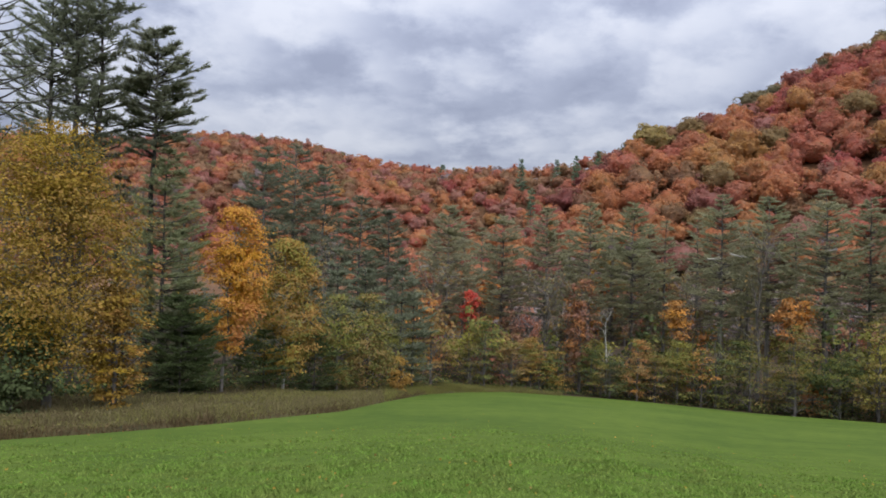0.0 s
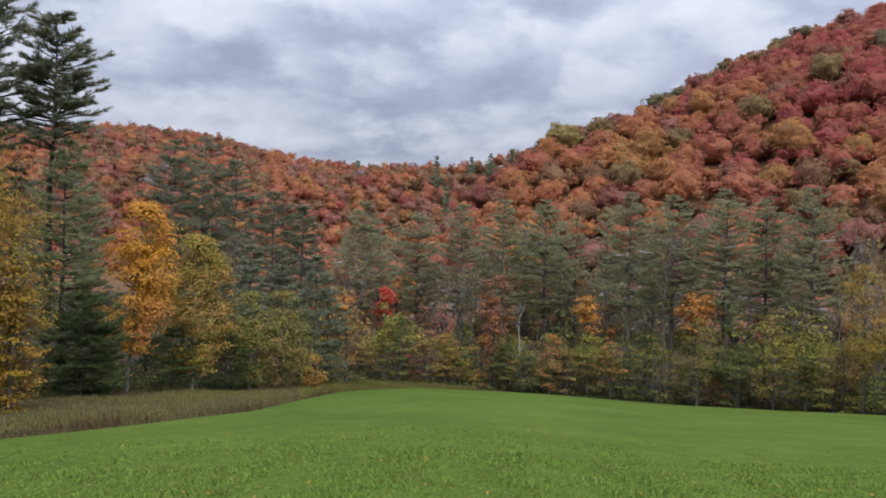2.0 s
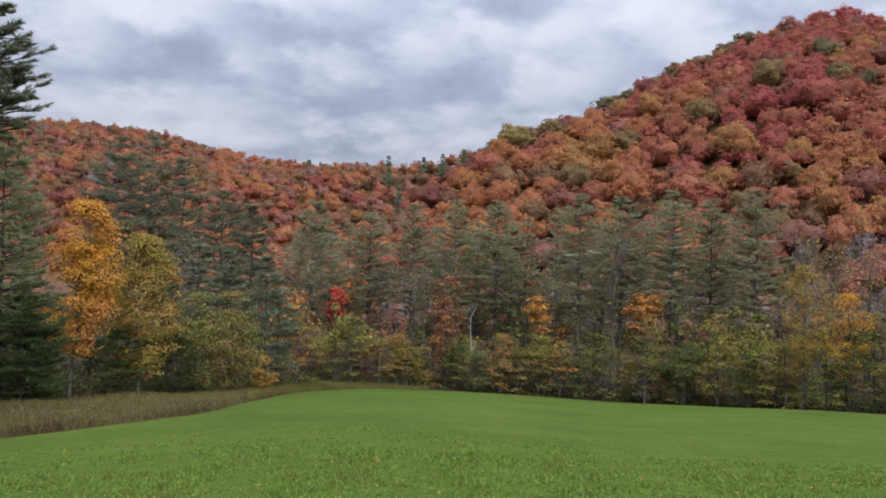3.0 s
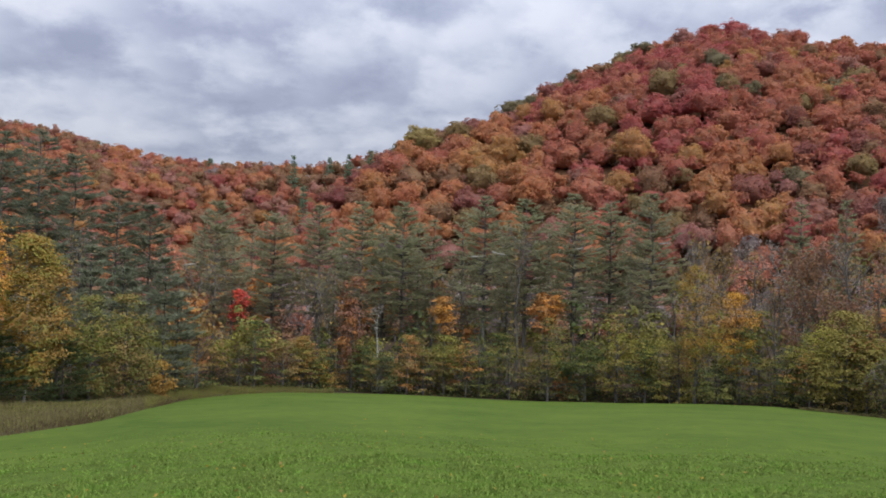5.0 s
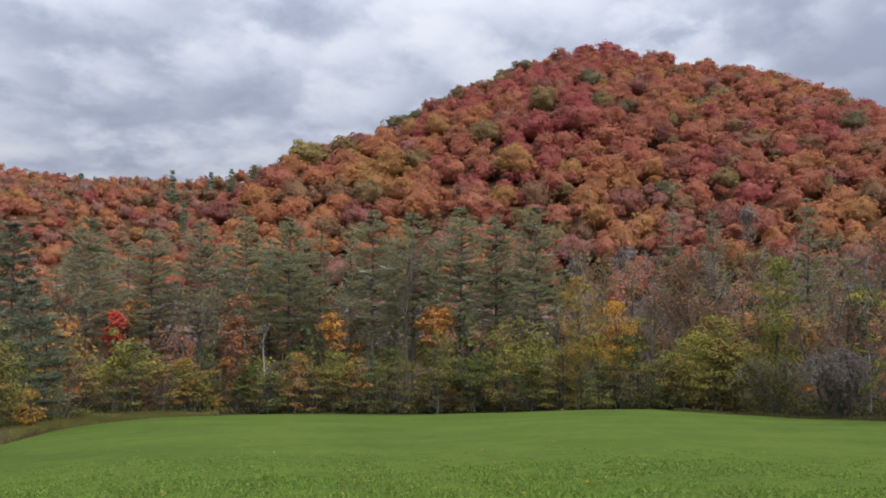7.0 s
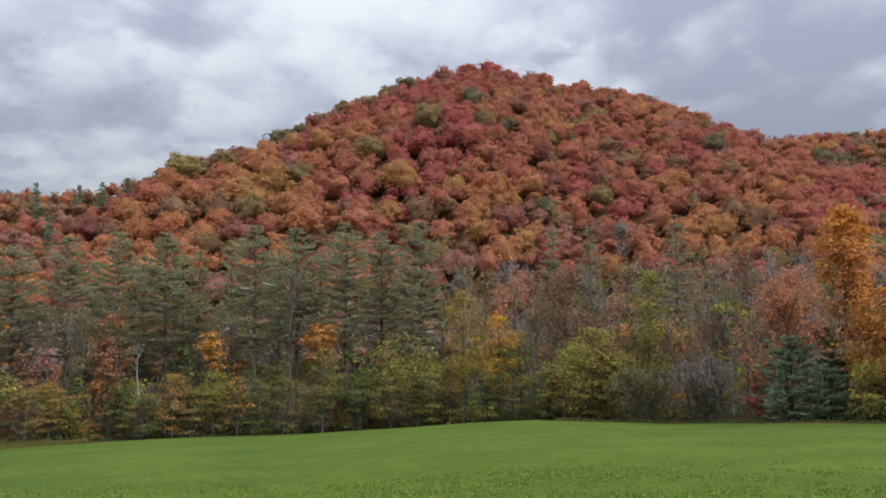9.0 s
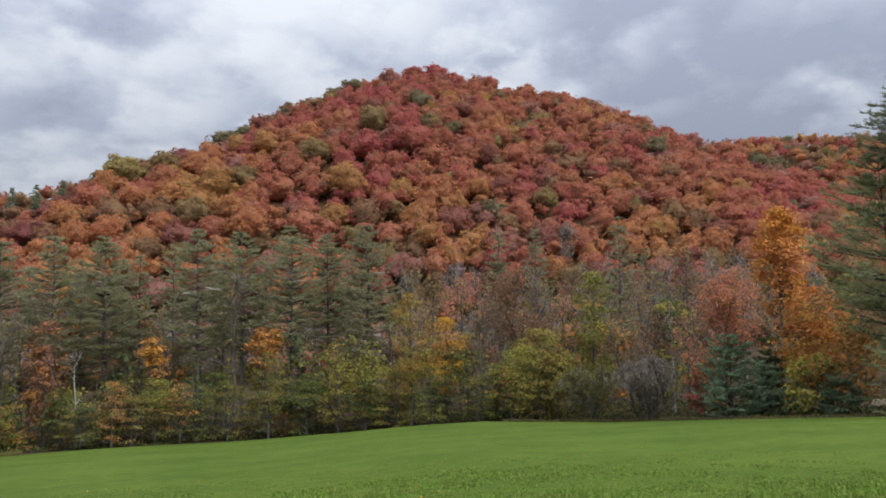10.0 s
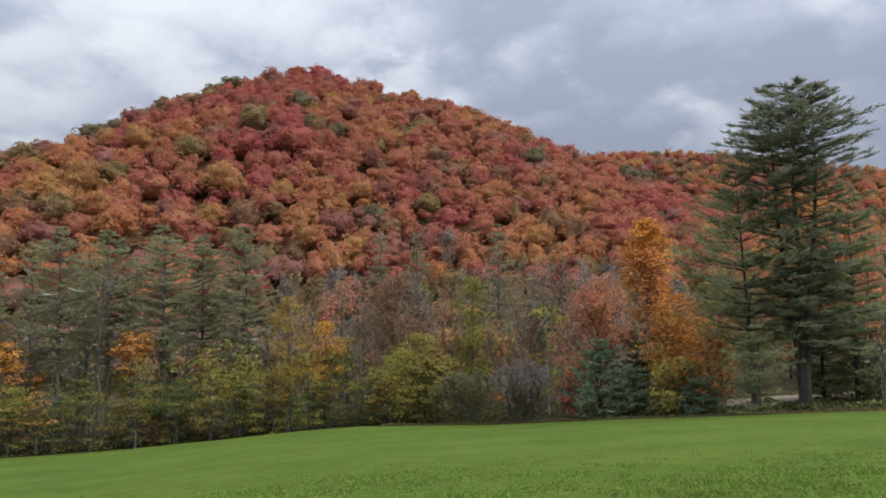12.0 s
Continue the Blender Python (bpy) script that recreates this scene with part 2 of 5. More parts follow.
class Tubes:
    """Gathers tapered limbs into one mesh."""

    def __init__(self):
        self.v, self.f, self.n = [], [], 0

    def add(self, pts, radii, sides=5):
        pts, radii = np.asarray(pts, float), np.asarray(radii, float)
        d = np.gradient(pts, axis=0)
        d /= np.linalg.norm(d, axis=1)[:, None] + 1e-9
        ref = np.where(np.abs(d[:, 2:3]) > 0.9, np.array([[1.0, 0, 0]]), np.array([[0, 0, 1.0]]))
        u = np.cross(d, ref)
        u /= np.linalg.norm(u, axis=1)[:, None] + 1e-9
        w = np.cross(d, u)
        a = np.arange(sides) * 2 * math.pi / sides
        ring = pts[:, None] + radii[:, None, None] * (np.cos(a)[None, :, None] * u[:, None] + np.sin(a)[None, :, None] * w[:, None])
        k = len(pts)
        i, j = np.meshgrid(np.arange(k - 1), np.arange(sides), indexing="ij")
        q = np.stack([i * sides + j, i * sides + (j + 1) % sides, (i + 1) * sides + (j + 1) % sides, (i + 1) * sides + j], -1).reshape(-1, 4)
        self.v.append(ring.reshape(-1, 3))
        self.f.append(q + self.n)
        self.n += k * sides

    def mesh(self, name, mat):
        return mesh_of(name, np.concatenate(self.v), [np.concatenate(self.f)], [mat], smooth=True)


def unit(v):
    return v / (np.linalg.norm(v, axis=-1, keepdims=True) + 1e-9)


def leaf_quads(rng, centres, normals, size, aspect=0.6, jitter=0.6):
    """Pointed leaf blades at the centres, facing roughly along the normals."""
    n = len(centres)
    nn = unit(normals + rng.normal(0, jitter, (n, 3)))
    u = unit(np.cross(nn, rng.normal(0, 1, (n, 3))))
    w = np.cross(nn, u)
    s = size * rng.uniform(0.6, 1.4, (n, 1))
    v = np.stack([centres - s * u, centres + aspect * s * w, centres + s * u, centres - aspect * s * w], 1)
    return v.reshape(-1, 3), np.arange(4 * n).reshape(-1, 4)


def blade_tris(rng, roots, ways, length, width):
    """Narrow triangles that point along the ways."""
    n = len(roots)
    side = unit(np.cross(ways, rng.normal(0, 1, (n, 3)))) * width * 0.5
    ln = length * rng.uniform(0.6, 1.3, (n, 1))
    v = np.stack([roots - side, roots + side, roots + unit(ways) * ln], 1)
    return v.reshape(-1, 3), np.arange(3 * n).reshape(-1, 3)


def part(name, mesh, parent, label=""):
    ob = new(name, mesh)
    ob.parent = parent
    return tagged(ob, label)


# ---- the lie of the land ----
# azimuth (degrees to the right of the first view), metres and degrees of elevation, as seen from the eye
FIELD_EDGE = np.array([
    (-60, 26, -11.6), (-32, 26, -11.65), (-24, 27.5, -11.6), (-19, 29, -11.43), (-15, 31, -11.19), (-11, 34, -10.86), (-7, 39, -10.46), (-4, 48, -9.78),
    (-1.5, 68, -9.24), (1, 84, -8.96), (5, 92, -8.78), (13, 95, -8.87), (21, 95, -9.07), (24, 95, -9.05), (30, 92, -8.85), (36, 88, -8.5),
    (40, 83, -8.33), (44, 78, -8.42), (49, 75, -8.45), (55, 68, -8.2), (63, 61, -7.8), (70, 57, -7.3), (76, 54, -6.85), (100, 50, -6.0)])
TREE_EDGE = np.array([
    (-60, 39, -9.8), (-32, 39, -9.8), (-26, 42, -9.6), (-22, 46, -9.45), (-19, 50, -9.27), (-13, 55, -9.08), (-7, 60, -9.1), (-3, 72, -8.8),
    (1, 90, -8.6), (5, 97, -8.65), (13, 100, -8.9), (24, 100, -9.1), (30, 97, -8.9), (36, 92, -8.55), (41, 86, -8.4), (48, 80, -8.4),
    (55, 72, -8.2), (63, 64, -7.75), (70, 60, -7.25), (76, 57, -6.8), (100, 53, -6.0)])
HILL = np.array([
    (-60, 260, -3), (0, 260, -1), (6, 270, 3), (10, 285, 6.5), (12.6, 300, 9), (14, 310, 10.2), (16, 320, 10.5), (18.6, 335, 11.25), (21, 350, 12.2), (24.5, 370, 13.85),
    (27.6, 385, 15.06), (30.8, 400, 16.4), (33.6, 410, 17.03), (36.9, 420, 17.4), (39, 420, 16.65), (41.7, 415, 16.3), (45.3, 405, 15.3), (48.3, 395, 14.5),
    (52.4, 380, 12.8), (55.3, 370, 11.6), (58, 360, 10.3), (63, 345, 8.0), (70, 320, 4), (100, 300, 0)])
RIDGE = np.array([
    (-60, 600, 6), (-30, 640, 8), (-23, 650, 8.35), (-18, 660, 9.05), (-15.9, 660, 9.2), (-13.2, 660, 9.15), (-10.4, 650, 8.95), (-7.9, 640, 8.4), (-5.8, 630, 8.05), (-3.7, 620, 7.65),
    (-0.4, 600, 7.5), (3, 580, 7.6), (5.5, 560, 7.75), (7.1, 540, 7.7), (8.8, 520, 8.1), (10.4, 510, 8.55), (12.6, 510, 8.8), (20, 560, 9), (50, 600, 10),
    (56.9, 600, 11.05), (60, 600, 11.1), (63, 600, 10.9), (66, 600, 10.65), (72.4, 600, 9.4), (74, 600, 8.95), (76.2, 600, 8.45), (100, 600, 6)])
CROWN = 8.0  # the woods on the hills stand this high above their ground


def smooth_noise(x, y, scale, seed):
    """Sums of a few waves: a gentle, repeatable unevenness from -1 to 1."""
    r = np.random.default_rng(seed)
    out = 0
    for k in range(6):
        a, p, q = r.uniform(0, 2 * math.pi), r.uniform(0, 2 * math.pi), r.uniform(0.5, 1.8)
        out = out + np.sin((x * math.cos(a) + y * math.sin(a)) * q / scale + p)
    return out / 3.4


def column(table, az, k):
    return np.interp(az, table[:, 0], table[:, k])


def eye_height(az, d, el):
    return EYE + d * np.tan(np.radians(el))


def hill_height(table, az, d, start, floor):
    dc = column(table, az, 1)
    top = eye_height(az, dc, column(table, az, 2)) - CROWN
    u = np.clip((d - start) / (dc - start), 0, 1)
    up = floor + (top - floor) * (0.72 * u + 0.28 * (1 - (1 - u) ** 2))
    return np.where(d <= dc, up, top - (d - dc) * 0.25)


def land(az, d):
    """Height of the ground at an azimuth in degrees and a distance in metres."""
    az, d = np.asarray(az, float), np.asarray(d, float)
    x, y = d * np.sin(np.radians(az)), d * np.cos(np.radians(az))
    de, dt = column(FIELD_EDGE, az, 1), column(TREE_EDGE, az, 1)
    ze, zt = eye_height(az, de, column(FIELD_EDGE, az, 2)), eye_height(az, dt, column(TREE_EDGE, az, 2))
    z = np.where(d < de, ze * d / de, np.where(d < dt, ze + (zt - ze) * (d - de) / np.maximum(dt - de, 0.1), zt - np.minimum((d - dt) * 0.04, 1.5)))
    z = z + 0.05 * smooth_noise(x, y, 3.0, 3) * np.clip(d / 10, 0, 1) * np.clip((de - d) / 8 + 0.2, 0.1, 1)
    # a shallow furrow, added as a shadow line, parts mown meadow from weeds
    z = z - 0.3 * np.exp(-((d - de - 0.55) / 0.45) ** 2) * np.clip((10 - az) / 4, 0, 1)
    back = np.clip((np.abs(az - 22) - 85) / 40, 0, 1)
    z = z * (1 - back) + back * np.clip(d, 0, 60) * 0.03
    floor = zt - 1.5
    start = np.maximum(dt + 60, 225)
    rough = smooth_noise(x, y, 26.0, 5) * 3.0 * np.clip((d - start) / 60, 0, 1)
    hill = hill_height(HILL, az, d, start, floor) + rough * np.clip((column(HILL, az, 1) - d) / 60, 0, 1)
    ridge = hill_height(RIDGE, az, d, start + 165, floor) + rough * 1.3 * np.clip((column(RIDGE, az, 1) - d) / 90, 0, 1)
    high = np.maximum(np.maximum(hill, ridge), floor - 30)
    return np.where(d > start, np.maximum(z, high * (1 - back) + z * back), z)


def place(az, d):
    a = radians(az)
    return Vector((d * math.sin(a), d * math.cos(a), float(land(az, d))))


def build_ground():
    # finely cut where the view goes, coarse behind the eye
    azs = np.concatenate([np.linspace(-44, 92, 205), np.linspace(92, 316, 40)[1:-1]])
    A = np.where(azs > 180, azs - 360, azs)[:, None]
    de, dt = column(FIELD_EDGE, A, 1), column(TREE_EDGE, A, 1)
    inner = np.concatenate([[0.015], np.geomspace(0.04, 0.6, 26), np.linspace(0.62, 1, 40)])[None]
    ds = np.concatenate([np.linspace(150, 720, 58), np.geomspace(760, 4200, 12)])[None]
    weeds = de + 0.9 + (dt - 1 - de - 0.9) * np.linspace(0.05, 1, 12)[None]
    wood = dt + (145 - dt) * np.linspace(0.02, 1, 24)[None]
    Dm = np.concatenate([de * inner, de + 0.45, de + 0.9, weeds, wood, np.broadcast_to(ds, (len(azs), ds.shape[1]))], 1)
    A = np.broadcast_to(A, Dm.shape)
    edge = inner.shape[1] - 1
    Z = land(A, Dm)
    V = np.stack([Dm * np.sin(np.radians(A)), Dm * np.cos(np.radians(A)), Z], -1).reshape(-1, 3)
    na, nd = A.shape
    i, j = np.meshgrid(np.arange(na), np.arange(nd - 1), indexing="ij")
    i2 = (i + 1) % na
    q = np.stack([i * nd + j, i * nd + j + 1, i2 * nd + j + 1, i2 * nd + j], -1)
    mid = 0.5 * (Dm[:, :-1] + Dm[:, 1:])
    row = np.broadcast_to(np.arange(nd - 1), mid.shape)
    # two rows of dark litter on the left paint the edge's shadow line
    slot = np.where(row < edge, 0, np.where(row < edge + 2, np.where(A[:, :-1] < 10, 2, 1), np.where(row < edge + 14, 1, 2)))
    slot = np.where((mid > 252) & (np.abs(A[:, :-1] - 22) < 90), 3, slot)
    slot = np.where((np.abs(A[:, :-1] - 22) > 90) & (mid < 60), 0, slot)
    # the inmost ring closes the sheet under the eye
    V = np.concatenate([V, [[0, 0, 0]]])
    k = np.arange(na)
    cap = np.stack([np.full(na, len(V) - 1), k * nd, ((k + 1) % na) * nd], -1)
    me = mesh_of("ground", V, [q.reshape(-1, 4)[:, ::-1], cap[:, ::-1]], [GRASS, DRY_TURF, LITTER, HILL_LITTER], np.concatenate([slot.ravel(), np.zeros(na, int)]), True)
    return tagged(new("ground", me), "sloping green hay meadow below wooded hills", "ground", kind="structure")


DRY_TURF = rough_material("dry_turf", (0.035, 0.033, 0.016), (0.09, 0.08, 0.035), 2.0, 0.8)
build_ground()

# ---- woods on the hills ----


def crown_proto(rng, lobes, leaves, size, rings=6, sides=9):
    """A broad crown one unit wide: ragged sprays of leaves heaped in lobes round an inner body."""
    t = (np.arange(lobes) + 0.5) / lobes
    z = 1 - 1.5 * t
    a = np.arange(lobes) * 2.39996 + rng.uniform(0, 6.28)
    way = unit(np.stack([np.sqrt(1 - z * z) * np.cos(a), np.sqrt(1 - z * z) * np.sin(a), z], 1) + rng.normal(0, 0.16, (lobes, 3)))
    heart, swell = way * rng.uniform(0.26, 0.4, (lobes, 1)) * unit(rng.uniform(0.85, 1.15, (1, 3))) * 1.73, rng.uniform(0.09, 0.16, lobes)

    # two or three heads stand side by side in one crown, so that no two outlines are alike
    heads = rng.normal(0, 0.075, (3, 3)) * [1, 1, 0.8]
    heart = heart * 0.88 + heads[rng.integers(0, 3, lobes)]

    def surface(w):
        """The outermost lobe along each way, and which lobe it is."""
        along = w @ heart.T
        inside = swell ** 2 - ((heart ** 2).sum(1) - along ** 2)
        far = np.where(inside > 0, along + np.sqrt(np.maximum(inside, 0)), 0.27)
        return far.max(1), far.argmax(1)

    tilt = np.linspace(0, 0.8 * math.pi, rings + 1)[1:]
    turn = (np.arange(sides)[None] + 0.5 * (np.arange(rings) % 2)[:, None]) * 2 * math.pi / sides
    w = np.stack([np.sin(tilt)[:, None] * np.cos(turn), np.sin(tilt)[:, None] * np.sin(turn), np.broadcast_to(np.cos(tilt)[:, None], turn.shape)], -1).reshape(-1, 3)
    w = np.concatenate([w, [[0, 0, 1.0], [0, 0, -1.0]]])
    body = w * surface(w)[0][:, None] * 0.86
    f = []
    for k in range(sides):
        j = (k + 1) % sides
        f += [(len(w) - 2, k, j), (len(w) - 1, (rings - 1) * sides + j, (rings - 1) * sides + k)]
        for r in range(rings - 1):
            f += [(r * sides + k, (r + 1) * sides + k, (r + 1) * sides + j), (r * sides + k, (r + 1) * sides + j, r * sides + j)]
    # leaves lie on the lobes as on flat cushions, thick above and thin below
    which = rng.integers(0, lobes, leaves)
    out = unit(rng.normal(0, 1, (leaves, 3)) + way[which] * 0.7 + [0, 0, 0.3])
    pos = heart[which] + out * (swell[which] * rng.uniform(0.85, 1.12, leaves))[:, None] * [1.1, 1.1, 0.82]
    nn = unit(out * [0.8, 0.8, 1.2] + rng.normal(0, 0.27, (leaves, 3)))
    u = unit(np.cross(nn, rng.normal(0, 1, (leaves, 3))))
    q = np.cross(nn, u)
    s = size * rng.uniform(0.5, 1.4, (leaves, 1))
    v = np.stack([pos - s * u, pos + s * (0.5 * u + 0.8 * q), pos + s * (0.6 * u - 0.75 * q)], 1).reshape(-1, 3)
    return np.concatenate([body, v]), np.concatenate([np.array(f), np.arange(3 * leaves).reshape(-1, 3) + len(body)])


def conifer_proto(rng, tiers, per, size):
    """A narrow dark conifer one unit tall, of drooping sprays in tiers."""
    n = tiers * per
    t = np.repeat((np.arange(tiers) + 0.5) / tiers, per) + rng.uniform(-0.02, 0.02, n)
    a = rng.uniform(0, 2 * math.pi, n)
    out = np.stack([np.cos(a), np.sin(a), np.full(n, -0.15)], 1)
    reach = 0.2 * (1 - t) ** 0.8 * rng.uniform(0.6, 1.1, n)
    root = np.stack([np.zeros(n), np.zeros(n), t - 0.5], 1)
    tip = root + out * reach[:, None]
    side = unit(np.cross(out, [0, 0, 1.0])) * (size * (0.5 + 1 - t))[:, None]
    V = np.stack([root, tip + side, tip * [1, 1, 1] - side], 1).reshape(-1, 3)
    return V, np.arange(3 * n).reshape(-1, 3)


def scatter_woods(name, label, trees, protos, palette, trunks=False):
    """One mesh of many far trees. trees: rows of x, y, z of the crown, width, height, turn, proto, colour."""
    V, F, S, k = [], [], [], 0
    dice = np.random.default_rng(len(trees))
    for x, y, z, w, h, a, p, colour in trees:
        pv, pf = protos[int(p)]
        c, s = math.cos(a), math.sin(a)
        v = pv * [w, w, h]
        V.append(np.stack([v[:, 0] * c - v[:, 1] * s + x, v[:, 0] * s + v[:, 1] * c + y, v[:, 2] + z], 1))
        F.append(pf + k)
        # a second tone flecks each crown
        other = 6 + int(dice.integers(0, 2)) if int(colour) < 5 else int(colour)
        S.append(np.where(dice.uniform(0, 1, len(pf)) < 0.02, other, int(colour)))
        k += len(pv)
        if trunks:
            tv = np.array([(0.22, 0, -9), (-0.15, 0.2, -9), (-0.15, -0.2, -9), (0.1, 0, 0), (-0.1, 0.1, 0), (-0.1, -0.1, 0)]) + [x, y, z]
            V.append(tv)
            F.append(np.array([(0, 1, 4), (0, 4, 3), (1, 2, 5), (1, 5, 4), (2, 0, 3), (2, 3, 5)]) + k)
            S.append(np.full(6, len(palette)))
            k += 6
    me = mesh_of(name, np.concatenate(V), [np.concatenate(F)], [*palette, BARK], np.concatenate(S), True)
    return tagged(new(name, me), label, "woods", kind="stuff")


def pick(rng, **weights):
    names = list(weights)
    p = np.array([weights[c] for c in names], float)
    return WOOD_COLOURS.index(names[rng.choice(len(names), p=p / p.sum())])


def hill_colour(rng, az, u, x, y):
    """Warm orange low on the near flank, red towards the top, green and orange on the far flank."""
    patch = float(smooth_noise(np.array(x), np.array(y), 17.0, 9))
    if u > 0.93 and az < 31:
        return pick(rng, brown=3, olive=1.4, green=1.6, rust=1.6, maroon=1.6)
    odd = rng.uniform()
    if odd < 0.2:
        return pick(rng, amber=1.2, brown=2.4, salmon=2.2, olive=1.6 if u < 0.6 else 0.7, maroon=1.6, green=0.4, pine=0.9 if u < 0.4 else 0.0)
    base = 1.2 if az < 22 else 1.35 if az < 30 and u < 0.75 else 1.75 if az > 56 else 1.85 if u < 0.35 else 2.3
    return WOOD_COLOURS.index(("amber", "orange", "rust", "red")[int(np.clip(round(base + 0.7 * patch + rng.normal(0, 0.38)), 0, 3))])


# crowns that stand out: azimuth, elevation and breadth in degrees, tone
MARKED = [
    (14.7, 9.8, 3.26, "lime"),
    (17.4, 10.4, 2.09, "olive"),
    (32.3, 13.8, 2.76, "olive"),
    (35.8, 15.2, 2.00, "green"),
    (39.0, 14.4, 1.92, "maroon"),
    (38.3, 13.2, 1.67, "green"),
    (30.3, 9.4, 3.34, "amber"),
    (21.0, 9.2, 3.01, "amber"),
    (34.8, 12.2, 3.01, "red"),
    (31.7, 11.9, 2.92, "red"),
    (19.4, 7.1, 2.59, "olive"),
    (45.1, 7.8, 2.34, "olive"),
    (36.2, 5.4, 2.51, "amber"),
    (34.3, 3.1, 2.76, "salmon"),
    (16.5, 4.6, 2.51, "brown"),
    (23.2, 6.0, 3.59, "orange"),
    (53.2, 11.0, 2.09, "green"),
    (59.8, 9.9, 1.92, "green"),
    (15.2, 8.0, 2.51, "orange"),
    (43.0, 10.8, 2.51, "rust"),
    (28.1, 11.6, 2.59, "olive"),
    (24.7, 12.0, 2.51, "amber"),
]


def build_hill_woods():
    rng = np.random.default_rng(11)
    near = [crown_proto(rng, 36, 1250, 0.035) for _ in range(14)] + [conifer_proto(rng, 14, 14, 0.035) for _ in range(2)] + [crown_proto(rng, 18, 260, 0.062, 5, 7) for _ in range(6)]
    trees, taken = [], {}
    for az, el, broad, tone in MARKED:
        ds = np.arange(232, float(column(HILL, az, 1)) + 6, 1.0)
        d = float(ds[np.argmin(np.abs(np.degrees(np.arctan2(land(np.full(len(ds), az), ds) + 8 - EYE, ds)) - el))])
        x, y, w = d * math.sin(radians(az)), d * math.cos(radians(az)), d * radians(broad) * 1.05
        taken.setdefault((int(x // 10), int(y // 10)), []).append((x, y, w))
        trees.append((x, y, float(land(az, d)) + 6.5, w, w * 1.0, az, len(trees) % 14, WOOD_COLOURS.index(tone)))
    n = 0
    while n < 15000:
        n += 1
        az = rng.uniform(-3, 79)
        dc, dt = float(column(HILL, az, 1)), float(column(TREE_EDGE, az, 1))
        d = math.sqrt(rng.uniform(244.0 ** 2, (dc + 14) ** 2))
        if float(column(HILL, az, 2)) < -2.5 and az < 20:
            continue
        x, y = d * math.sin(radians(az)), d * math.cos(radians(az))
        w = rng.uniform(10.5, 17.5)
        cell = (int(x // 10), int(y // 10))
        close = any((x - p) ** 2 + (y - q) ** 2 < (0.315 * (w + r)) ** 2 for i in (-1, 0, 1) for j in (-1, 0, 1) for p, q, r in taken.get((cell[0] + i, cell[1] + j), ()))
        if close:
            continue
        taken.setdefault(cell, []).append((x, y, w))
        z = float(land(az, d))
        u = (d - 225) / (dc - 225)
        colour = hill_colour(rng, az, u, x, y)
        if colour == WOOD_COLOURS.index("pine"):
            h = rng.uniform(14, 20)
            trees.append((x, y, z + h * 0.5, h * 0.9, h, rng.uniform(0, 6.28), 14 + n % 2, colour))
        else:
            h = (4 + 0.72 * w) * rng.uniform(0.95, 1.2) * (0.75 if u > 0.95 else 1)
            trees.append((x, y, z + 11.2 - h * 0.5 + rng.uniform(-1.4, 0.9), w, h, rng.uniform(0, 6.28), n % 14, colour))
    # smaller trees close the gaps below the tall crowns
    small, n = {}, 0
    while n < 12000:
        n += 1
        az = rng.uniform(-3, 79)
        dc = float(column(HILL, az, 1))
        d = math.sqrt(rng.uniform(196.0 ** 2, (dc + 4) ** 2))
        if float(column(HILL, az, 2)) < -2.5 and az < 20:
            continue
        x, y, w = d * math.sin(radians(az)), d * math.cos(radians(az)), rng.uniform(6.5, 10)
        cell = (int(x // 8), int(y // 8))
        if any((x - p) ** 2 + (y - q) ** 2 < 33 for i in (-1, 0, 1) for j in (-1, 0, 1) for p, q in small.get((cell[0] + i, cell[1] + j), ())):
            continue
        small.setdefault(cell, []).append((x, y))
        trees.append((x, y, float(land(az, d)) + rng.uniform(3.0, 5.8), w, w * rng.uniform(0.9, 1.2), rng.uniform(0, 6.28), 16 + n % 6, hill_colour(rng, az, (d - 225) / (dc - 225), x, y) if d > 252 else pick(rng, grey=4, brown=3, salmon=1.5, maroon=1.2, olive=1.5)))
        if trees[-1][-1] == WOOD_COLOURS.index("pine"):
            trees[-1] = (*trees[-1][:-1], WOOD_COLOURS.index("olive"))
    scatter_woods("hillside_forest", "maple woods in orange, red and rust covering a steep rounded hill", trees, near, WOODS, True)

    rng = np.random.default_rng(12)
    far = [crown_proto(rng, 18, 240, 0.06, 5, 7) for _ in range(7)] + [conifer_proto(rng, 10, 10, 0.05) for _ in range(2)]
    for name, label, a0, a1 in (("ridge_forest", "long distant ridge of orange and rust-brown autumn woods", -36, 15), ("far_ridge_forest", "distant wooded ridge of orange and green autumn trees", 53, 80)):
        trees, taken, n = [], {}, 0
        while n < (13000 if a0 < 0 else 5000):
            n += 1
            az = rng.uniform(a0, a1)
            dc, dt = float(column(RIDGE, az, 1)), float(column(TREE_EDGE, az, 1))
            low = 385
            d = math.sqrt(rng.uniform(low ** 2, (dc + 12) ** 2))
            x, y = d * math.sin(radians(az)), d * math.cos(radians(az))
            w = rng.uniform(10, 16)
            cell = (int(x // 10), int(y // 10))
            if any((x - p) ** 2 + (y - q) ** 2 < (0.315 * (w + r)) ** 2 for i in (-1, 0, 1) for j in (-1, 0, 1) for p, q, r in taken.get((cell[0] + i, cell[1] + j), ())):
                continue
            taken.setdefault(cell, []).append((x, y, w))
            z = float(land(az, d))
            u = d / dc
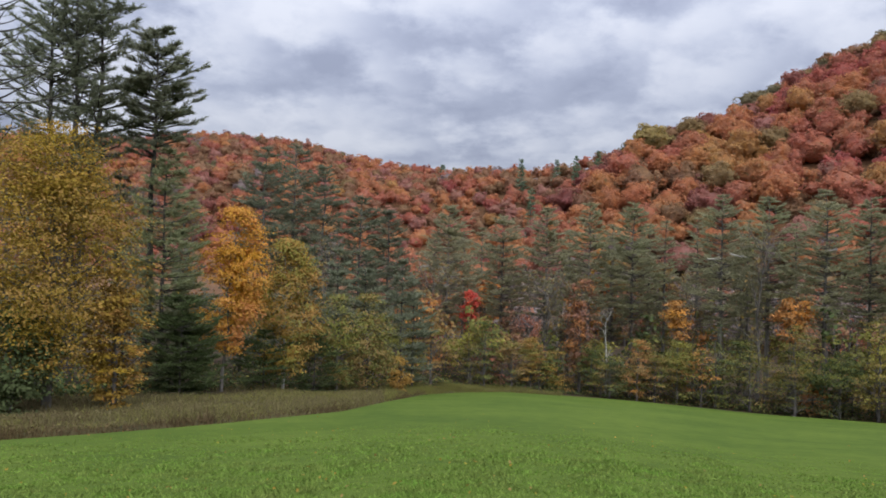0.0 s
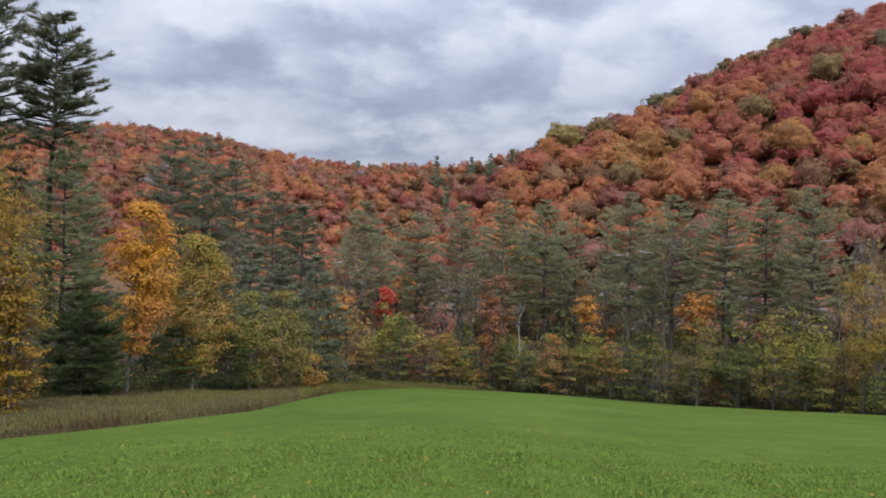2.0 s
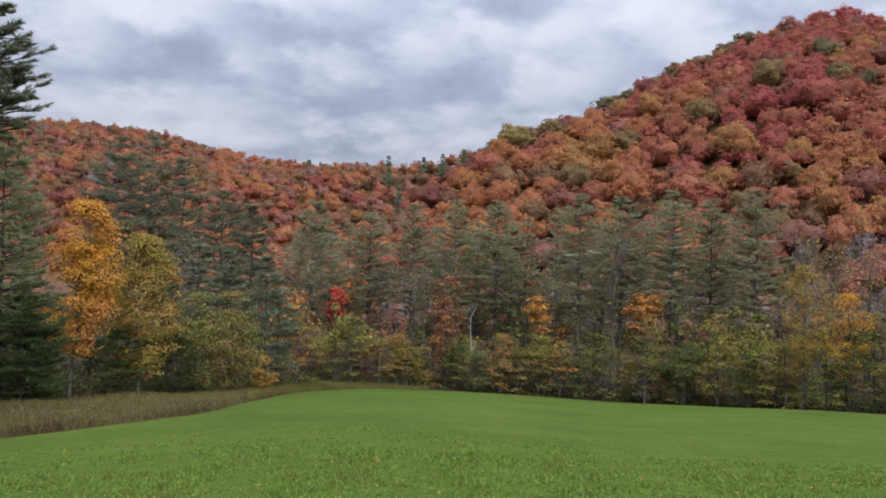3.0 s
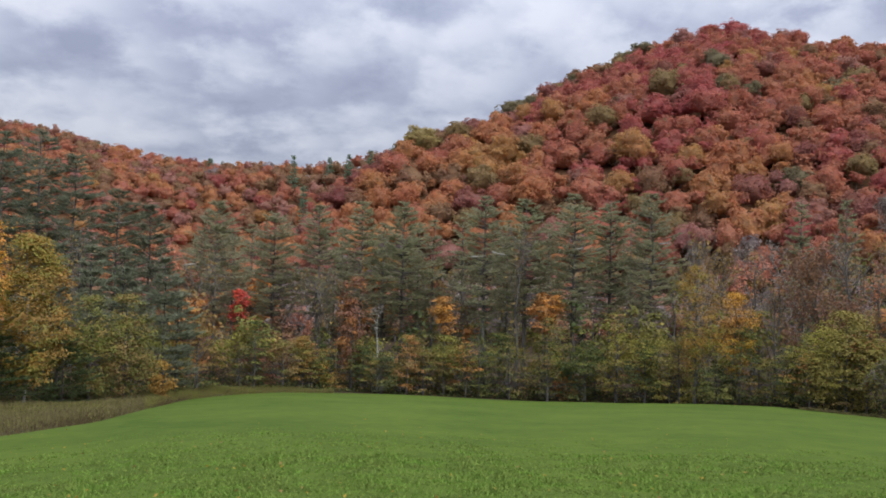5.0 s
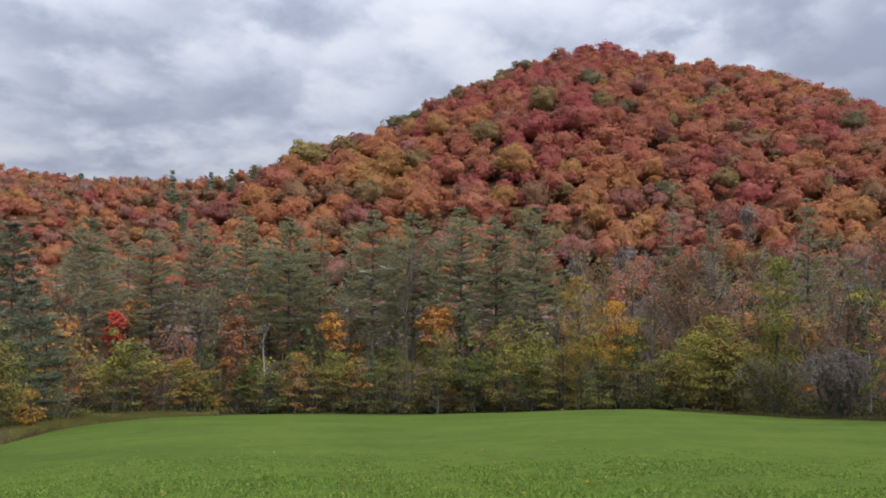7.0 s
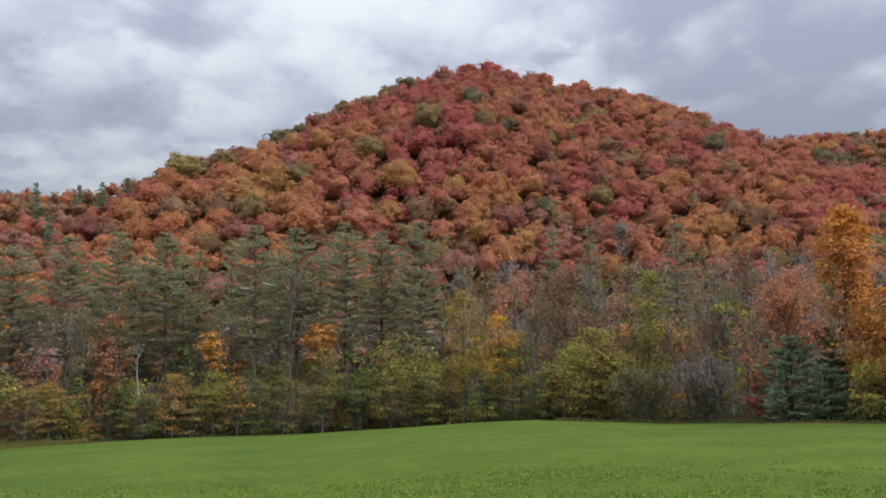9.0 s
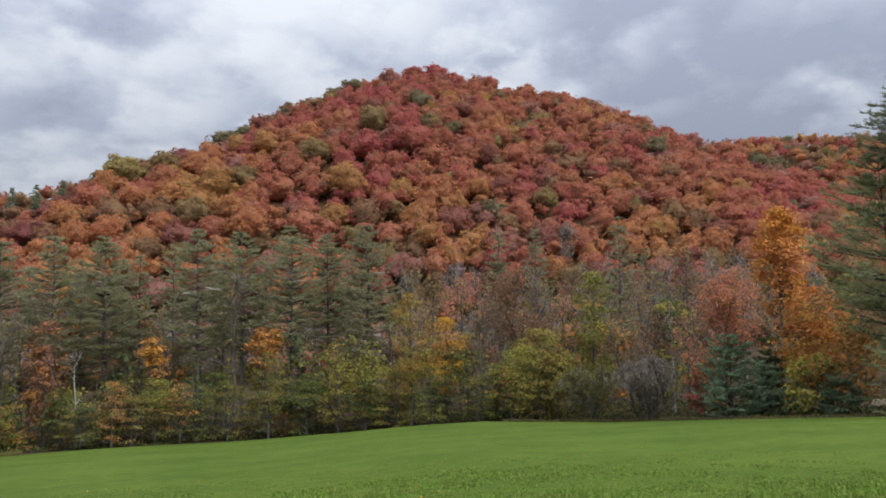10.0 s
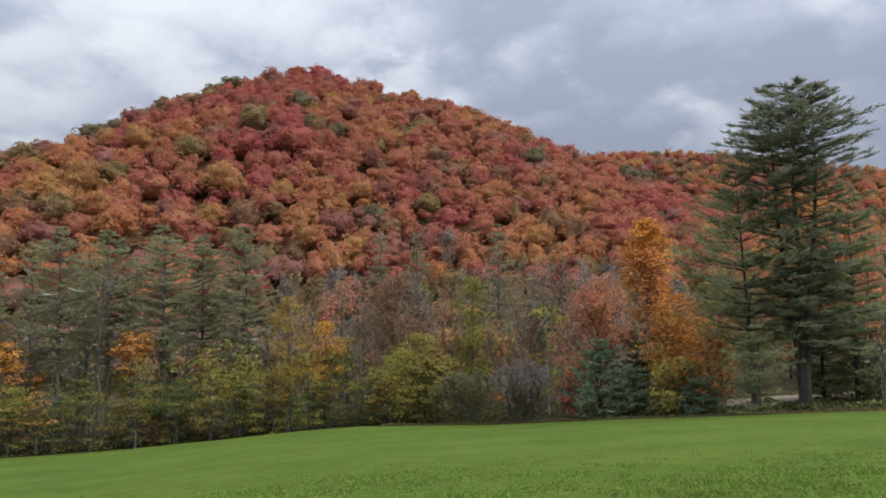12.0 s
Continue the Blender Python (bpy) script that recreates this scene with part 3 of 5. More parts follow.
            if az > 40:
                colour = pick(rng, orange=4, rust=3, amber=1.5, brown=1.5, olive=1.2, green=0.9, pine=0.05, salmon=1, red=0.6)
            elif u > 0.9 or az < -13:
                colour = pick(rng, brown=3.5, rust=2.5, maroon=1.2, orange=2.5, salmon=1, grey=0.5, green=0.2)
            else:
                colour = pick(rng, orange=5, rust=3.5, red=0.5, salmon=1.5, brown=2.2, amber=0.8, olive=0.3, pine=0.12)
            if colour == WOOD_COLOURS.index("pine"):
                h = rng.uniform(13, 18)
                trees.append((x, y, z + h * 0.5, h * 0.9, h, rng.uniform(0, 6.28), 7 + n % 2, colour))
            else:
                h = w * rng.uniform(0.9, 1.1)
                trees.append((x, y, z + 11.0 - h * 0.5 + rng.uniform(-1, 0.8), w, h, rng.uniform(0, 6.28), n % 7, colour))
        scatter_woods(name, label, trees, far, WOODS)


build_hill_woods()

# ---- single trees ----


def bough(rng, start, way, length, bend, k=6):
    """A limb that sets off along way and curves up (or down) by bend."""
    t = np.linspace(0, 1, k)[:, None]
    p = np.asarray(start) + np.asarray(way) * t * length + np.array([0, 0, 1.0]) * bend * length * t ** 2
    p[1:] += rng.normal(0, 0.025 * length, (k - 1, 3)) * t[1:]
    return p


def broadleaf(name, az, d, top, half, colour, label, seed, leaves=2600, size=0.16, clear=0.12, second=None, bark=None, lean=0.0, twigs=26, peak=0.55, sides=6, flat=0.5, sink=0.0, uneven=2.2, thick=1.0, outline=None):
    """A broad-leaved tree with its foot on the ground at azimuth az and distance d, reaching the elevation top, with a crown half metres to each side."""
    rng = np.random.default_rng(seed)
    foot = place(az, d)
    h = EYE + d * math.tan(radians(top)) - foot.z
    tree = new(name)
    tree.location = foot - Vector((0, 0, 0.1 + sink))
    h += sink
    tubes = Tubes()
    k = 9
    t = np.linspace(0, 1, k)
    side = np.array([math.cos(radians(az)), -math.sin(radians(az))])
    line = np.zeros((k, 3))
    line[:, 2] = t * h * 0.9
    line[:, :2] = side * (lean * h * t ** 1.4)[:, None] + rng.normal(0, 0.012 * h, (k, 2)) * t[:, None]
    r0 = (0.016 * h + 0.02) * thick
    tubes.add(line, r0 * (1 - 0.9 * t), sides)
    at = lambda u: np.array([np.interp(u, t, line[:, i]) for i in range(3)])
    anchors = []

    def envelope(u):
        """Half width of the crown at the share u of its height."""
        u = np.clip(u, 0, 1)
        if outline:
            return half * np.interp(u, *zip(*outline))
        w = np.where(u < peak, 0.55 + 0.45 * np.sin(u / peak * math.pi / 2), np.maximum(np.cos((u - peak) / (1 - peak) * math.pi / 2), 0) ** 0.7)
        return half * np.maximum(w, 0.06)

    for i in range(twigs):
        u = clear + (1 - clear) * (i + rng.uniform(0, 1)) / twigs
        a = rng.uniform(0, 2 * math.pi)
        reach = float(envelope((u - clear) / (1 - clear) * 0.9 + 0.1)) * rng.uniform(0.55, 1.0)
        root = at(min(u * 0.85, 0.98))
        p = bough(rng, root, unit(np.array([math.cos(a), math.sin(a), rng.uniform(0.3, 0.9)])), reach, rng.uniform(0.0, 0.35))
        tubes.add(p, r0 * (0.42 - 0.25 * u) * np.linspace(1, 0.18, len(p)), 4)
        anchors.append(p[2:])
        for _ in range(3):
            j = rng.integers(2, len(p) - 1)
            q = bough(rng, p[j], unit(p[j] - root + rng.normal(0, 0.6, 3) * reach), reach * rng.uniform(0.25, 0.5), 0.15, 4)
            tubes.add(q, r0 * 0.12 * np.linspace(1, 0.2, 4), 3)
            anchors.append(q[1:])
    part("trunk", tubes.mesh(name + "_trunk", bark or BARK), tree)
    # leaf clumps: some along the limbs, most filling the crown with gaps between them
    anchors = np.concatenate(anchors)
    clumps = max(26, leaves // 34)
    many = 3 * clumps
    u = rng.uniform(0, 1, many) ** 0.85
    a = rng.uniform(0, 2 * math.pi, many)
    r = envelope(u) * np.sqrt(rng.uniform(0.12, 1.0, many)) * rng.uniform(0.82, 1.15, many)
    zc = h * (clear + (1 - clear) * u)
    base = np.stack([np.interp(zc / h * 0.95, t, line[:, i]) for i in (0, 1)], 1)
    centres = np.stack([base[:, 0] + r * np.cos(a), base[:, 1] + r * np.sin(a), zc], 1)
    # lobes and hollows: keep the clumps where a slow swell through the crown is high
    waves = rng.normal(0, 1, (7, 3)) * 2.6 / half
    swell = np.cos(centres @ waves.T + rng.uniform(0, 6.28, 7)).sum(1) + rng.normal(0, uneven, many)
    centres = centres[np.argsort(-swell)[:clumps]]
    centres = centres[rng.permutation(clumps)]
    m = clumps // 3
    centres[:m] = anchors[rng.integers(0, len(anchors), m)]
    spread = half * rng.uniform(0.07, 0.17, clumps) + size
    which = rng.integers(0, clumps, leaves)
    off = rng.normal(0, 1, (leaves, 3)) * spread[which][:, None] * [1, 1, flat]
    pos = centres[which] + off
    pos[:, 2] = np.minimum(pos[:, 2], h * 1.0 + rng.normal(0, 0.15, leaves))
    pos[:, 2] = np.maximum(pos[:, 2], 0.15 + sink)
    nrm = unit(off + [0, 0, 0.6 if flat > 0.3 else 1.3] + 0.4 * unit(pos - [0, 0, h * 0.5]))
    v, f = leaf_quads(rng, pos, nrm, size, 0.62, 0.38)
    slots = (rng.uniform(0, 1, clumps) < 0.35).astype(int)[which] if second else np.zeros(leaves, int)
    mats = [LEAF[colour]] + ([LEAF[second]] if second else [])
    part("crown", mesh_of(name + "_crown", v, [f], mats, slots), tree)
    return tagged(tree, label, "tree")


PINES = []
PINE = [(0, 0.5), (0.15, 0.9), (0.35, 1.0), (0.6, 0.82), (0.8, 0.6), (0.93, 0.3), (1, 0.08)]  # a pine's breadth from its lowest boughs to its tip


def white_pine(name, az, d, top, half, label, seed, whorls=24, per=6, tufts=9, blades=9, size=0.42, clear=0.15, colour="pine", lean=0.0, shape=1.0, dead=0.1, peak=0.35, stems=1, width=0.13, droop=0.0, inner=0.16, sweep=0.12, outline=None, ragged=0.4, fork=1.0):
    """A white pine: straight stem, whorls of level boughs with plumes of needles, gaps between them."""
    rng = np.random.default_rng(seed)
    foot = place(az, d)
    h = EYE + d * math.tan(radians(top)) - foot.z
    tree = new(name)
    tree.location = foot - Vector((0, 0, 0.15))
    side = np.array([math.cos(radians(az)), -math.sin(radians(az)), 0])
    tubes = Tubes()
    roots, ways, lens = [], [], []
    for s in range(stems):
        hs = h * (1.0, 0.965, 0.92)[s]
        k = 10
        t = np.linspace(0, 1, k)
        line = np.zeros((k, 3))
        line[:, 2] = t * hs
        line += side * ((lean * hs * t) + (0, 0.4, -0.42)[s] * fork * half * np.clip(t * 1.6 - 0.1, 0.1, 1.0))[:, None]
        line[:, :2] += rng.normal(0, 0.004 * h, (k, 2)) * t[:, None]
        r0 = 0.0135 * h
        tubes.add(line, r0 * (1 - 0.93 * t), 7)
        for i in range(whorls):
            u = clear + (1 - clear) * (i + rng.uniform(0.1, 0.9)) / whorls
            v = (u - clear) / (1 - clear)
            w = np.where(v < peak, 0.55 + 0.45 * v / peak, ((1 - v) / (1 - peak)) ** (0.75 * shape) * 0.97 + 0.03)
            if outline:
                w = np.interp(v, *zip(*outline))
            c = np.array([np.interp(u, t, line[:, q]) for q in range(3)])
            turn = rng.uniform(0, 6.28)
            gust = rng.uniform(0.55, 1.2) if outline is None else rng.uniform(1.0 - ragged * 0.5, 1.12)
            for b in range(per):
                if rng.uniform() < dead + (0.3 if stems > 1 and outline and v < 0.6 else 0):
                    continue
                a = turn + 2 * math.pi * b / per + rng.normal(0, 0.25)
                reach = half * float(w) * rng.uniform(0.5, 1.15) * gust * (0.82 if stems > 1 else 1)
                rise = 0.06 + 0.34 * v - droop
                if outline:
                    rise = 0.04 + 0.16 * v - droop
                    uu = min(u + rng.normal(0, ragged / whorls), 0.985)
                    c = np.array([np.interp(uu, t, line[:, q]) for q in range(3)])
                p = bough(rng, c, np.array([math.cos(a), math.sin(a), rise + rng.normal(0, 0.08)]), reach, sweep)
                p[:, 2] = np.minimum(p[:, 2], hs * 0.995)
                tubes.add(p, np.linspace(r0 * 0.22 * (1.1 - 0.8 * v) + 0.012, 0.012, len(p)), 3)
                n = max(3, int(tufts * (0.35 + 0.65 * float(w)) * rng.uniform(0.7, 1.2)))
                s0 = rng.uniform(inner, 1.0, n) ** 0.85
                q = np.stack([np.interp(s0 * (len(p) - 1), np.arange(len(p)), p[:, m]) for m in range(3)], 1)
                along = unit(p[-1] - p[0])
                across = np.cross(along, [0, 0, 1.0])
                hand = rng.choice([-1.0, 1.0], (n, 1)) * rng.uniform(0.25, 1.1, (n, 1))
                shoot = unit(along * 0.75 + across * hand + rng.normal(0, 0.14, (n, 3)) * [1, 1, 0.5] + [0, 0, 0.06])
                span = reach * 0.34 * (1.2 - s0) * rng.uniform(0.5, 1.2, n) + size * 0.5
                step = np.tile(np.linspace(0.08, 1.0, blades), n)[:, None]
                lens.append(np.full(n * blades, size * (0.42 + 0.58 * float(w) if size > 0.6 else 0.72 + 0.28 * float(w))))
                roots.append(np.repeat(q, blades, 0) + np.repeat(shoot * span[:, None], blades, 0) * step)
                ways.append(np.repeat(shoot, blades, 0) * 0.75 + rng.normal(0, 0.5, (n * blades, 3)) * [1, 1, 0.42] + [0, 0, 0.1])
        # the leader
        n = blades * 2
        roots.append(np.repeat(line[-1:], n, 0) - np.array([0, 0, 1.0]) * rng.uniform(0, 0.05 * h, (n, 1)))
        ways.append(rng.normal(0, 0.5, (n, 3)) + [0, 0, 0.8])
        lens.append(np.full(n, size * 0.5))
    part("trunk", tubes.mesh(name + "_trunk", BARK if d > 80 else SHADED_BARK), tree)
    roots, ways = np.concatenate(roots), np.concatenate(ways)
    v, f = blade_tris(rng, roots, ways, np.concatenate(lens)[:, None], width)
    part("crown", mesh_of(name + "_crown", v, [f], [LEAF[colour]]), tree)
    PINES.append((az, d, tree))
    return tagged(tree, label, "pine")


def bare_tree(name, az, d, top, half, label, seed, colour="grey", twigs=320, leaves=500, bark=None, spread=1.0, size=0.15, clear=0.15, stems=1, thick=1.0, fine=0.03, twig="grey"):
    """A tree or shrub that has dropped most leaves: forking limbs and a haze of fine twigs."""
    rng = np.random.default_rng(seed)
    foot = place(az, d)
    h = EYE + d * math.tan(radians(top)) - foot.z
    tree = new(name)
    tree.location = foot - Vector((0, 0, 0.1))
    haze = Tubes()
    pts = []
    r0 = (0.011 * h + 0.02) * thick

    def under_dome(p):
        r = np.hypot(p[:, 0], p[:, 1]) / (half * 1.15)
        p[:, 2] = np.minimum(p[:, 2], h * (1 - 0.5 * np.minimum(r, 1) ** 2) * rng.uniform(0.86, 1.0))
        return p

    for s in range(stems):
        a0 = rng.uniform(0, 6.28)
        stem, boughs = Tubes(), []
        p = bough(rng, (0, 0, 0), unit(np.array([0.35 * math.cos(a0), 0.35 * math.sin(a0), 1.0]) if stems > 1 else np.array([0, 0, 1.0])), h * 0.8, 0.0, 8)
        stem.add(p, r0 * np.linspace(1, 0.2, 8), 5)
        trunk = part("trunk", stem.mesh(name + "_trunk", bark or BARK), tree)
        for i in range(12 // stems + 3):
            u = rng.uniform(clear, 0.95)
            c = np.array([np.interp(u * 7, np.arange(8), p[:, q]) for q in range(3)])
            a = rng.uniform(0, 6.28)
            b = bough(rng, c, unit(np.array([math.cos(a), math.sin(a), rng.uniform(0.6, 1.5)])), half * spread * rng.uniform(0.7, 1.15) * (1.15 - 0.6 * u), 0.25, 6)
            under_dome(b)
            one = Tubes()
            one.add(b, r0 * (0.5 - 0.3 * u) * np.linspace(1, 0.2, 6), 4)
            part("limb", one.mesh(name + "_limb", bark or BARK), trunk)
            pts.append(b[1:])
    pts = np.concatenate(pts)
    ends = []
    for i in range(twigs):
        c = pts[rng.integers(0, len(pts))]
        way = unit(unit(c * [1, 1, 0.3]) * 0.6 + rng.normal(0, 0.55, 3) + [0, 0, 0.5])
        q = bough(rng, c, way, half * rng.uniform(0.2, 0.55), 0.15, 4)
        under_dome(q)
        haze.add(q, np.linspace(fine, 0.4 * fine, 4), 3)
        ends.append(q[1:])
    ends = np.concatenate(ends)
    tagged(part("twig_mass", haze.mesh(name + "_twig_mass", LEAF[twig]), tree, "haze of fine bare grey twigs"), kind="stuff")
    pos = ends[rng.integers(0, len(ends), leaves)] + rng.normal(0, 0.22, (leaves, 3))
    v, f = leaf_quads(rng, pos, rng.normal(0, 1, (leaves, 3)) + [0, 0, 0.5], size, 0.6, 0.5)
    part("crown", mesh_of(name + "_crown", v, [f], [LEAF[colour]]), tree)
    return tagged(tree, label, "tree")


def dead_limb(az, el, length, tilt):
    """A bleached dead bough on the pine that stands nearest in that direction."""
    _, d, tree = min((p for p in PINES if 100 < p[1] < 116), key=lambda p: abs(p[0] - az))
    rng = np.random.default_rng(int(abs(az) * 10) + 7)
    c = np.array((d * math.sin(radians(az)), d * math.cos(radians(az)), eye_height(az, d, el))) - np.array(tree.location)
    c -= unit(c + np.array(tree.location)) * 2.2
    way = np.array((math.cos(radians(az)), -math.sin(radians(az)), tilt))
    tube = Tubes()
    p = bough(rng, c - way * length * 0.5, way, length, 0.1, 6)
    tube.add(p, np.linspace(0.13, 0.04, 6), 5)
    q = bough(rng, p[3], way + np.array((0, 0, 0.6)), length * 0.3, 0.1, 3)
    tube.add(q, np.linspace(0.06, 0.025, 3), 4)
    part("dead_limb", tube.mesh("dead_limb", PALE_BARK), tree, "bleached dead bough")


# near trees by the meadow's left end
broadleaf("maple_tree", -26.7, 38, 8.94, 3.8, "yellow", "large yellow maple in full leaf at the meadow edge", 101, leaves=50000, size=0.062, clear=0.14, second='gold', twigs=44, peak=0.6, sides=9, flat=0.3, uneven=3.0, outline=[(0, 0.5), (0.15, 0.75), (0.34, 1.0), (0.62, 1.0), (0.72, 0.62), (0.9, 0.5), (1, 0.12)])
broadleaf("maple_sapling", -22.6, 38, -0.42, 1.4, "yellow", "golden young maple under a larger yellow maple", 102, leaves=8000, size=0.08, clear=0.04, second='gold', flat=0.3, uneven=3)
broadleaf("maple_sapling", -28.8, 37, -3.35, 2.0, "green", "green leafy young maple at the meadow edge", 103, leaves=7000, size=0.085, clear=0.04, second='green')
white_pine("pine_tree", -30.8, 46, 20.86, 5.0, "tall sparse pine with bare grey lower boughs", 104, whorls=30, per=6, tufts=6, blades=10, size=0.3, clear=0.35, dead=0.4, width=0.05, peak=0.3, colour='dark_pine', shape=0.8, droop=0.12, inner=0.42, sweep=0.28)
white_pine("pine_tree", -25.7, 53, 19.25, 4.3, "tall dark white pine with plumed boughs and grouped stems", 105, colour='dark_pine', whorls=24, per=7, tufts=18, blades=12, size=0.34, clear=0.4, width=0.055, peak=0.4, shape=0.6, stems=3, dead=0.12, inner=0.3, sweep=0.28, outline=[(0, 0.8), (0.5, 1.0), (0.85, 0.6), (1, 0.15)], fork=0.8)
white_pine("pine_tree", -20.7, 52, 15.83, 2.7, "tall dark white pine with plumed crown on a bare stem", 106, colour='dark_pine', whorls=19, per=8, tufts=20, blades=13, size=0.34, clear=0.67, width=0.055, peak=0.25, dead=0.05, shape=0.62, inner=0.3, sweep=0.16, outline=[(0, 0.75), (0.2, 1.0), (0.6, 0.85), (0.85, 0.55), (1, 0.12)])
white_pine("pine_tree", -19.8, 51, 7.82, 2.5, "feathery dark green pine reaching down to the weeds", 107, whorls=26, per=8, tufts=16, blades=10, size=0.36, clear=0.05, width=0.06, dead=0.08, colour='green_pine', inner=0.25, outline=[(0, 0.9), (0.4, 1.0), (0.75, 0.8), (1, 0.35)])
white_pine("hemlock_bush", -18.4, 49, -2.27, 2.8, "dark hemlock with sweeping boughs beside weeds", 108, whorls=15, per=8, tufts=12, blades=12, size=0.36, clear=0.02, width=0.06, peak=0.4, dead=0.04, colour='green', droop=0.08, shape=0.6)
bare_tree("bare_maple", -21.7, 72, 7.66, 2.4, "bare grey-mauve tree behind dark pines", 109, twigs=420, leaves=500, colour='maroon')
bare_tree("bare_maple", -18.3, 74, 6.44, 2.5, "bare grey-brown tree behind dark pines", 110, twigs=420, leaves=700, colour='brown')
bare_tree("bare_maple", -29.4, 66, 7.36, 3.8, "bare grey tree behind a yellow maple", 111, twigs=420, leaves=300, colour='brown')
white_pine("pine_tree", -22.7, 55, 6.11, 2.0, "dark shaded pine among taller pines", 112, colour='dark_pine', whorls=16, per=5, tufts=6, blades=8, size=0.42, clear=0.1, width=0.1)
broadleaf("birch_tree", -15.6, 53, 3.98, 2.3, "amber", "bright orange birch with a thin leaning trunk", 113, leaves=18000, size=0.085, clear=0.26, second='orange', lean=0.06, thick=0.6, twigs=30, peak=0.6, uneven=1.6, flat=0.4)
broadleaf("aspen_tree", -11.3, 56, 1.98, 2.4, "gold", "olive-gold aspen with thin pale stem", 114, leaves=16000, size=0.085, clear=0.12, second='lime', bark=PALE_BARK, uneven=1.8, thick=0.6, flat=0.4)
broadleaf("maple_sapling", -9.5, 60, -0.42, 1.3, "gold", "golden young maple beside an olive-gold aspen", 115, leaves=1800, size=0.13, clear=0.3)
broadleaf("maple_sapling", -7.5, 60, -2.02, 2.1, "olive", "olive young maple with browning leaves", 116, leaves=5000, size=0.095, clear=0.08, second='brown')
broadleaf("maple_sapling", -5.3, 62, -1.95, 2.6, "olive", "broad olive maple at the edge of dry weeds", 117, leaves=7000, size=0.095, clear=0.05, second='brown')
broadleaf("maple_sapling", -3.0, 66, -6.43, 1.1, "gold", "small orange-tipped sapling over dry weeds", 118, leaves=1000, size=0.13, clear=0.03)
white_pine("hemlock_bush", -17.5, 50, -4.43, 2.9, "dark evergreen undergrowth below an orange birch", 119, whorls=9, per=8, tufts=11, blades=12, size=0.34, clear=0.0, width=0.06, peak=0.4, colour='green', dead=0.1, droop=0.12)
white_pine("hemlock_bush", -12.7, 55, -4.58, 3.0, "dark evergreen undergrowth below an aspen", 120, whorls=9, per=8, tufts=11, blades=12, size=0.34, clear=0.0, width=0.06, peak=0.4, colour='green', dead=0.1, droop=0.12)
white_pine("hemlock_bush", -9.1, 58, -4.31, 3.2, "dark evergreen undergrowth beneath maples", 121, whorls=9, per=8, tufts=11, blades=12, size=0.34, clear=0.0, width=0.06, peak=0.4, colour='green', dead=0.1, droop=0.12)
# white pines behind the meadow's corner
white_pine("pine_tree", -13.1, 88, 8.47, 4.7, "tall white pine rising behind yellow maples", 122, whorls=24, per=8, tufts=15, blades=9, size=0.46, clear=0.12, width=0.1, colour='dark_pine', dead=0.08, inner=0.25, ragged=0.25, outline=PINE)
white_pine("pine_tree", -11.0, 92, 8.72, 5.6, "tall white pine rising behind yellow maples", 123, whorls=24, per=8, tufts=15, blades=9, size=0.46, clear=0.12, width=0.1, colour='dark_pine', dead=0.08, inner=0.25, ragged=0.25, outline=PINE)
white_pine("pine_tree", -8.8, 88, 7.42, 4.2, "tall white pine rising behind yellow maples", 124, whorls=24, per=8, tufts=15, blades=9, size=0.46, clear=0.12, width=0.1, colour='dark_pine', dead=0.08, inner=0.25, ragged=0.25, outline=PINE)
white_pine("pine_tree", -6.1, 92, 5.28, 3.9, "tall white pine rising behind yellow maples", 125, whorls=24, per=8, tufts=15, blades=9, size=0.46, clear=0.12, width=0.1, colour='dark_pine', dead=0.08, inner=0.25, ragged=0.25, outline=PINE)
white_pine("pine_tree", -4.0, 95, 4.41, 3.5, "tall white pine rising behind yellow maples", 126, whorls=24, per=8, tufts=15, blades=9, size=0.46, clear=0.12, width=0.1, colour='dark_pine', dead=0.08, inner=0.25, ragged=0.25, outline=PINE)
white_pine("pine_tree", -28.7, 64, -0.61, 2.1, "dark pine in the shade of the wood", 127, whorls=12, per=6, tufts=8, blades=8, size=0.55, clear=0.05, width=0.15, colour='dark_pine', peak=0.45, dead=0.08)
white_pine("pine_tree", -25.8, 71, -0.90, 2.4, "dark pine in the shade of the wood", 128, whorls=12, per=6, tufts=8, blades=8, size=0.55, clear=0.05, width=0.15, colour='dark_pine', peak=0.45, dead=0.08)
white_pine("pine_tree", -22.2, 78, 1.52, 2.6, "dark pine in the shade of the wood", 129, whorls=12, per=6, tufts=8, blades=8, size=0.55, clear=0.05, width=0.15, colour='dark_pine', peak=0.45, dead=0.08)
white_pine("pine_tree", -18.3, 69, 0.90, 2.3, "dark pine in the shade of the wood", 130, whorls=12, per=6, tufts=8, blades=8, size=0.55, clear=0.05, width=0.15, colour='dark_pine', peak=0.45, dead=0.08)
white_pine("pine_tree", -16.9, 76, -2.24, 2.5, "dark pine in the shade of the wood", 131, whorls=12, per=6, tufts=8, blades=8, size=0.55, clear=0.05, width=0.15, colour='dark_pine', peak=0.45, dead=0.08)
white_pine("pine_tree", -14.4, 67, -0.17, 2.2, "dark pine in the shade of the wood", 132, whorls=12, per=6, tufts=8, blades=8, size=0.55, clear=0.05, width=0.15, colour='dark_pine', peak=0.45, dead=0.08)
white_pine("pine_tree", -11.6, 74, -2.12, 2.5, "dark pine in the shade of the wood", 133, whorls=12, per=6, tufts=8, blades=8, size=0.55, clear=0.05, width=0.15, colour='dark_pine', peak=0.45, dead=0.08)
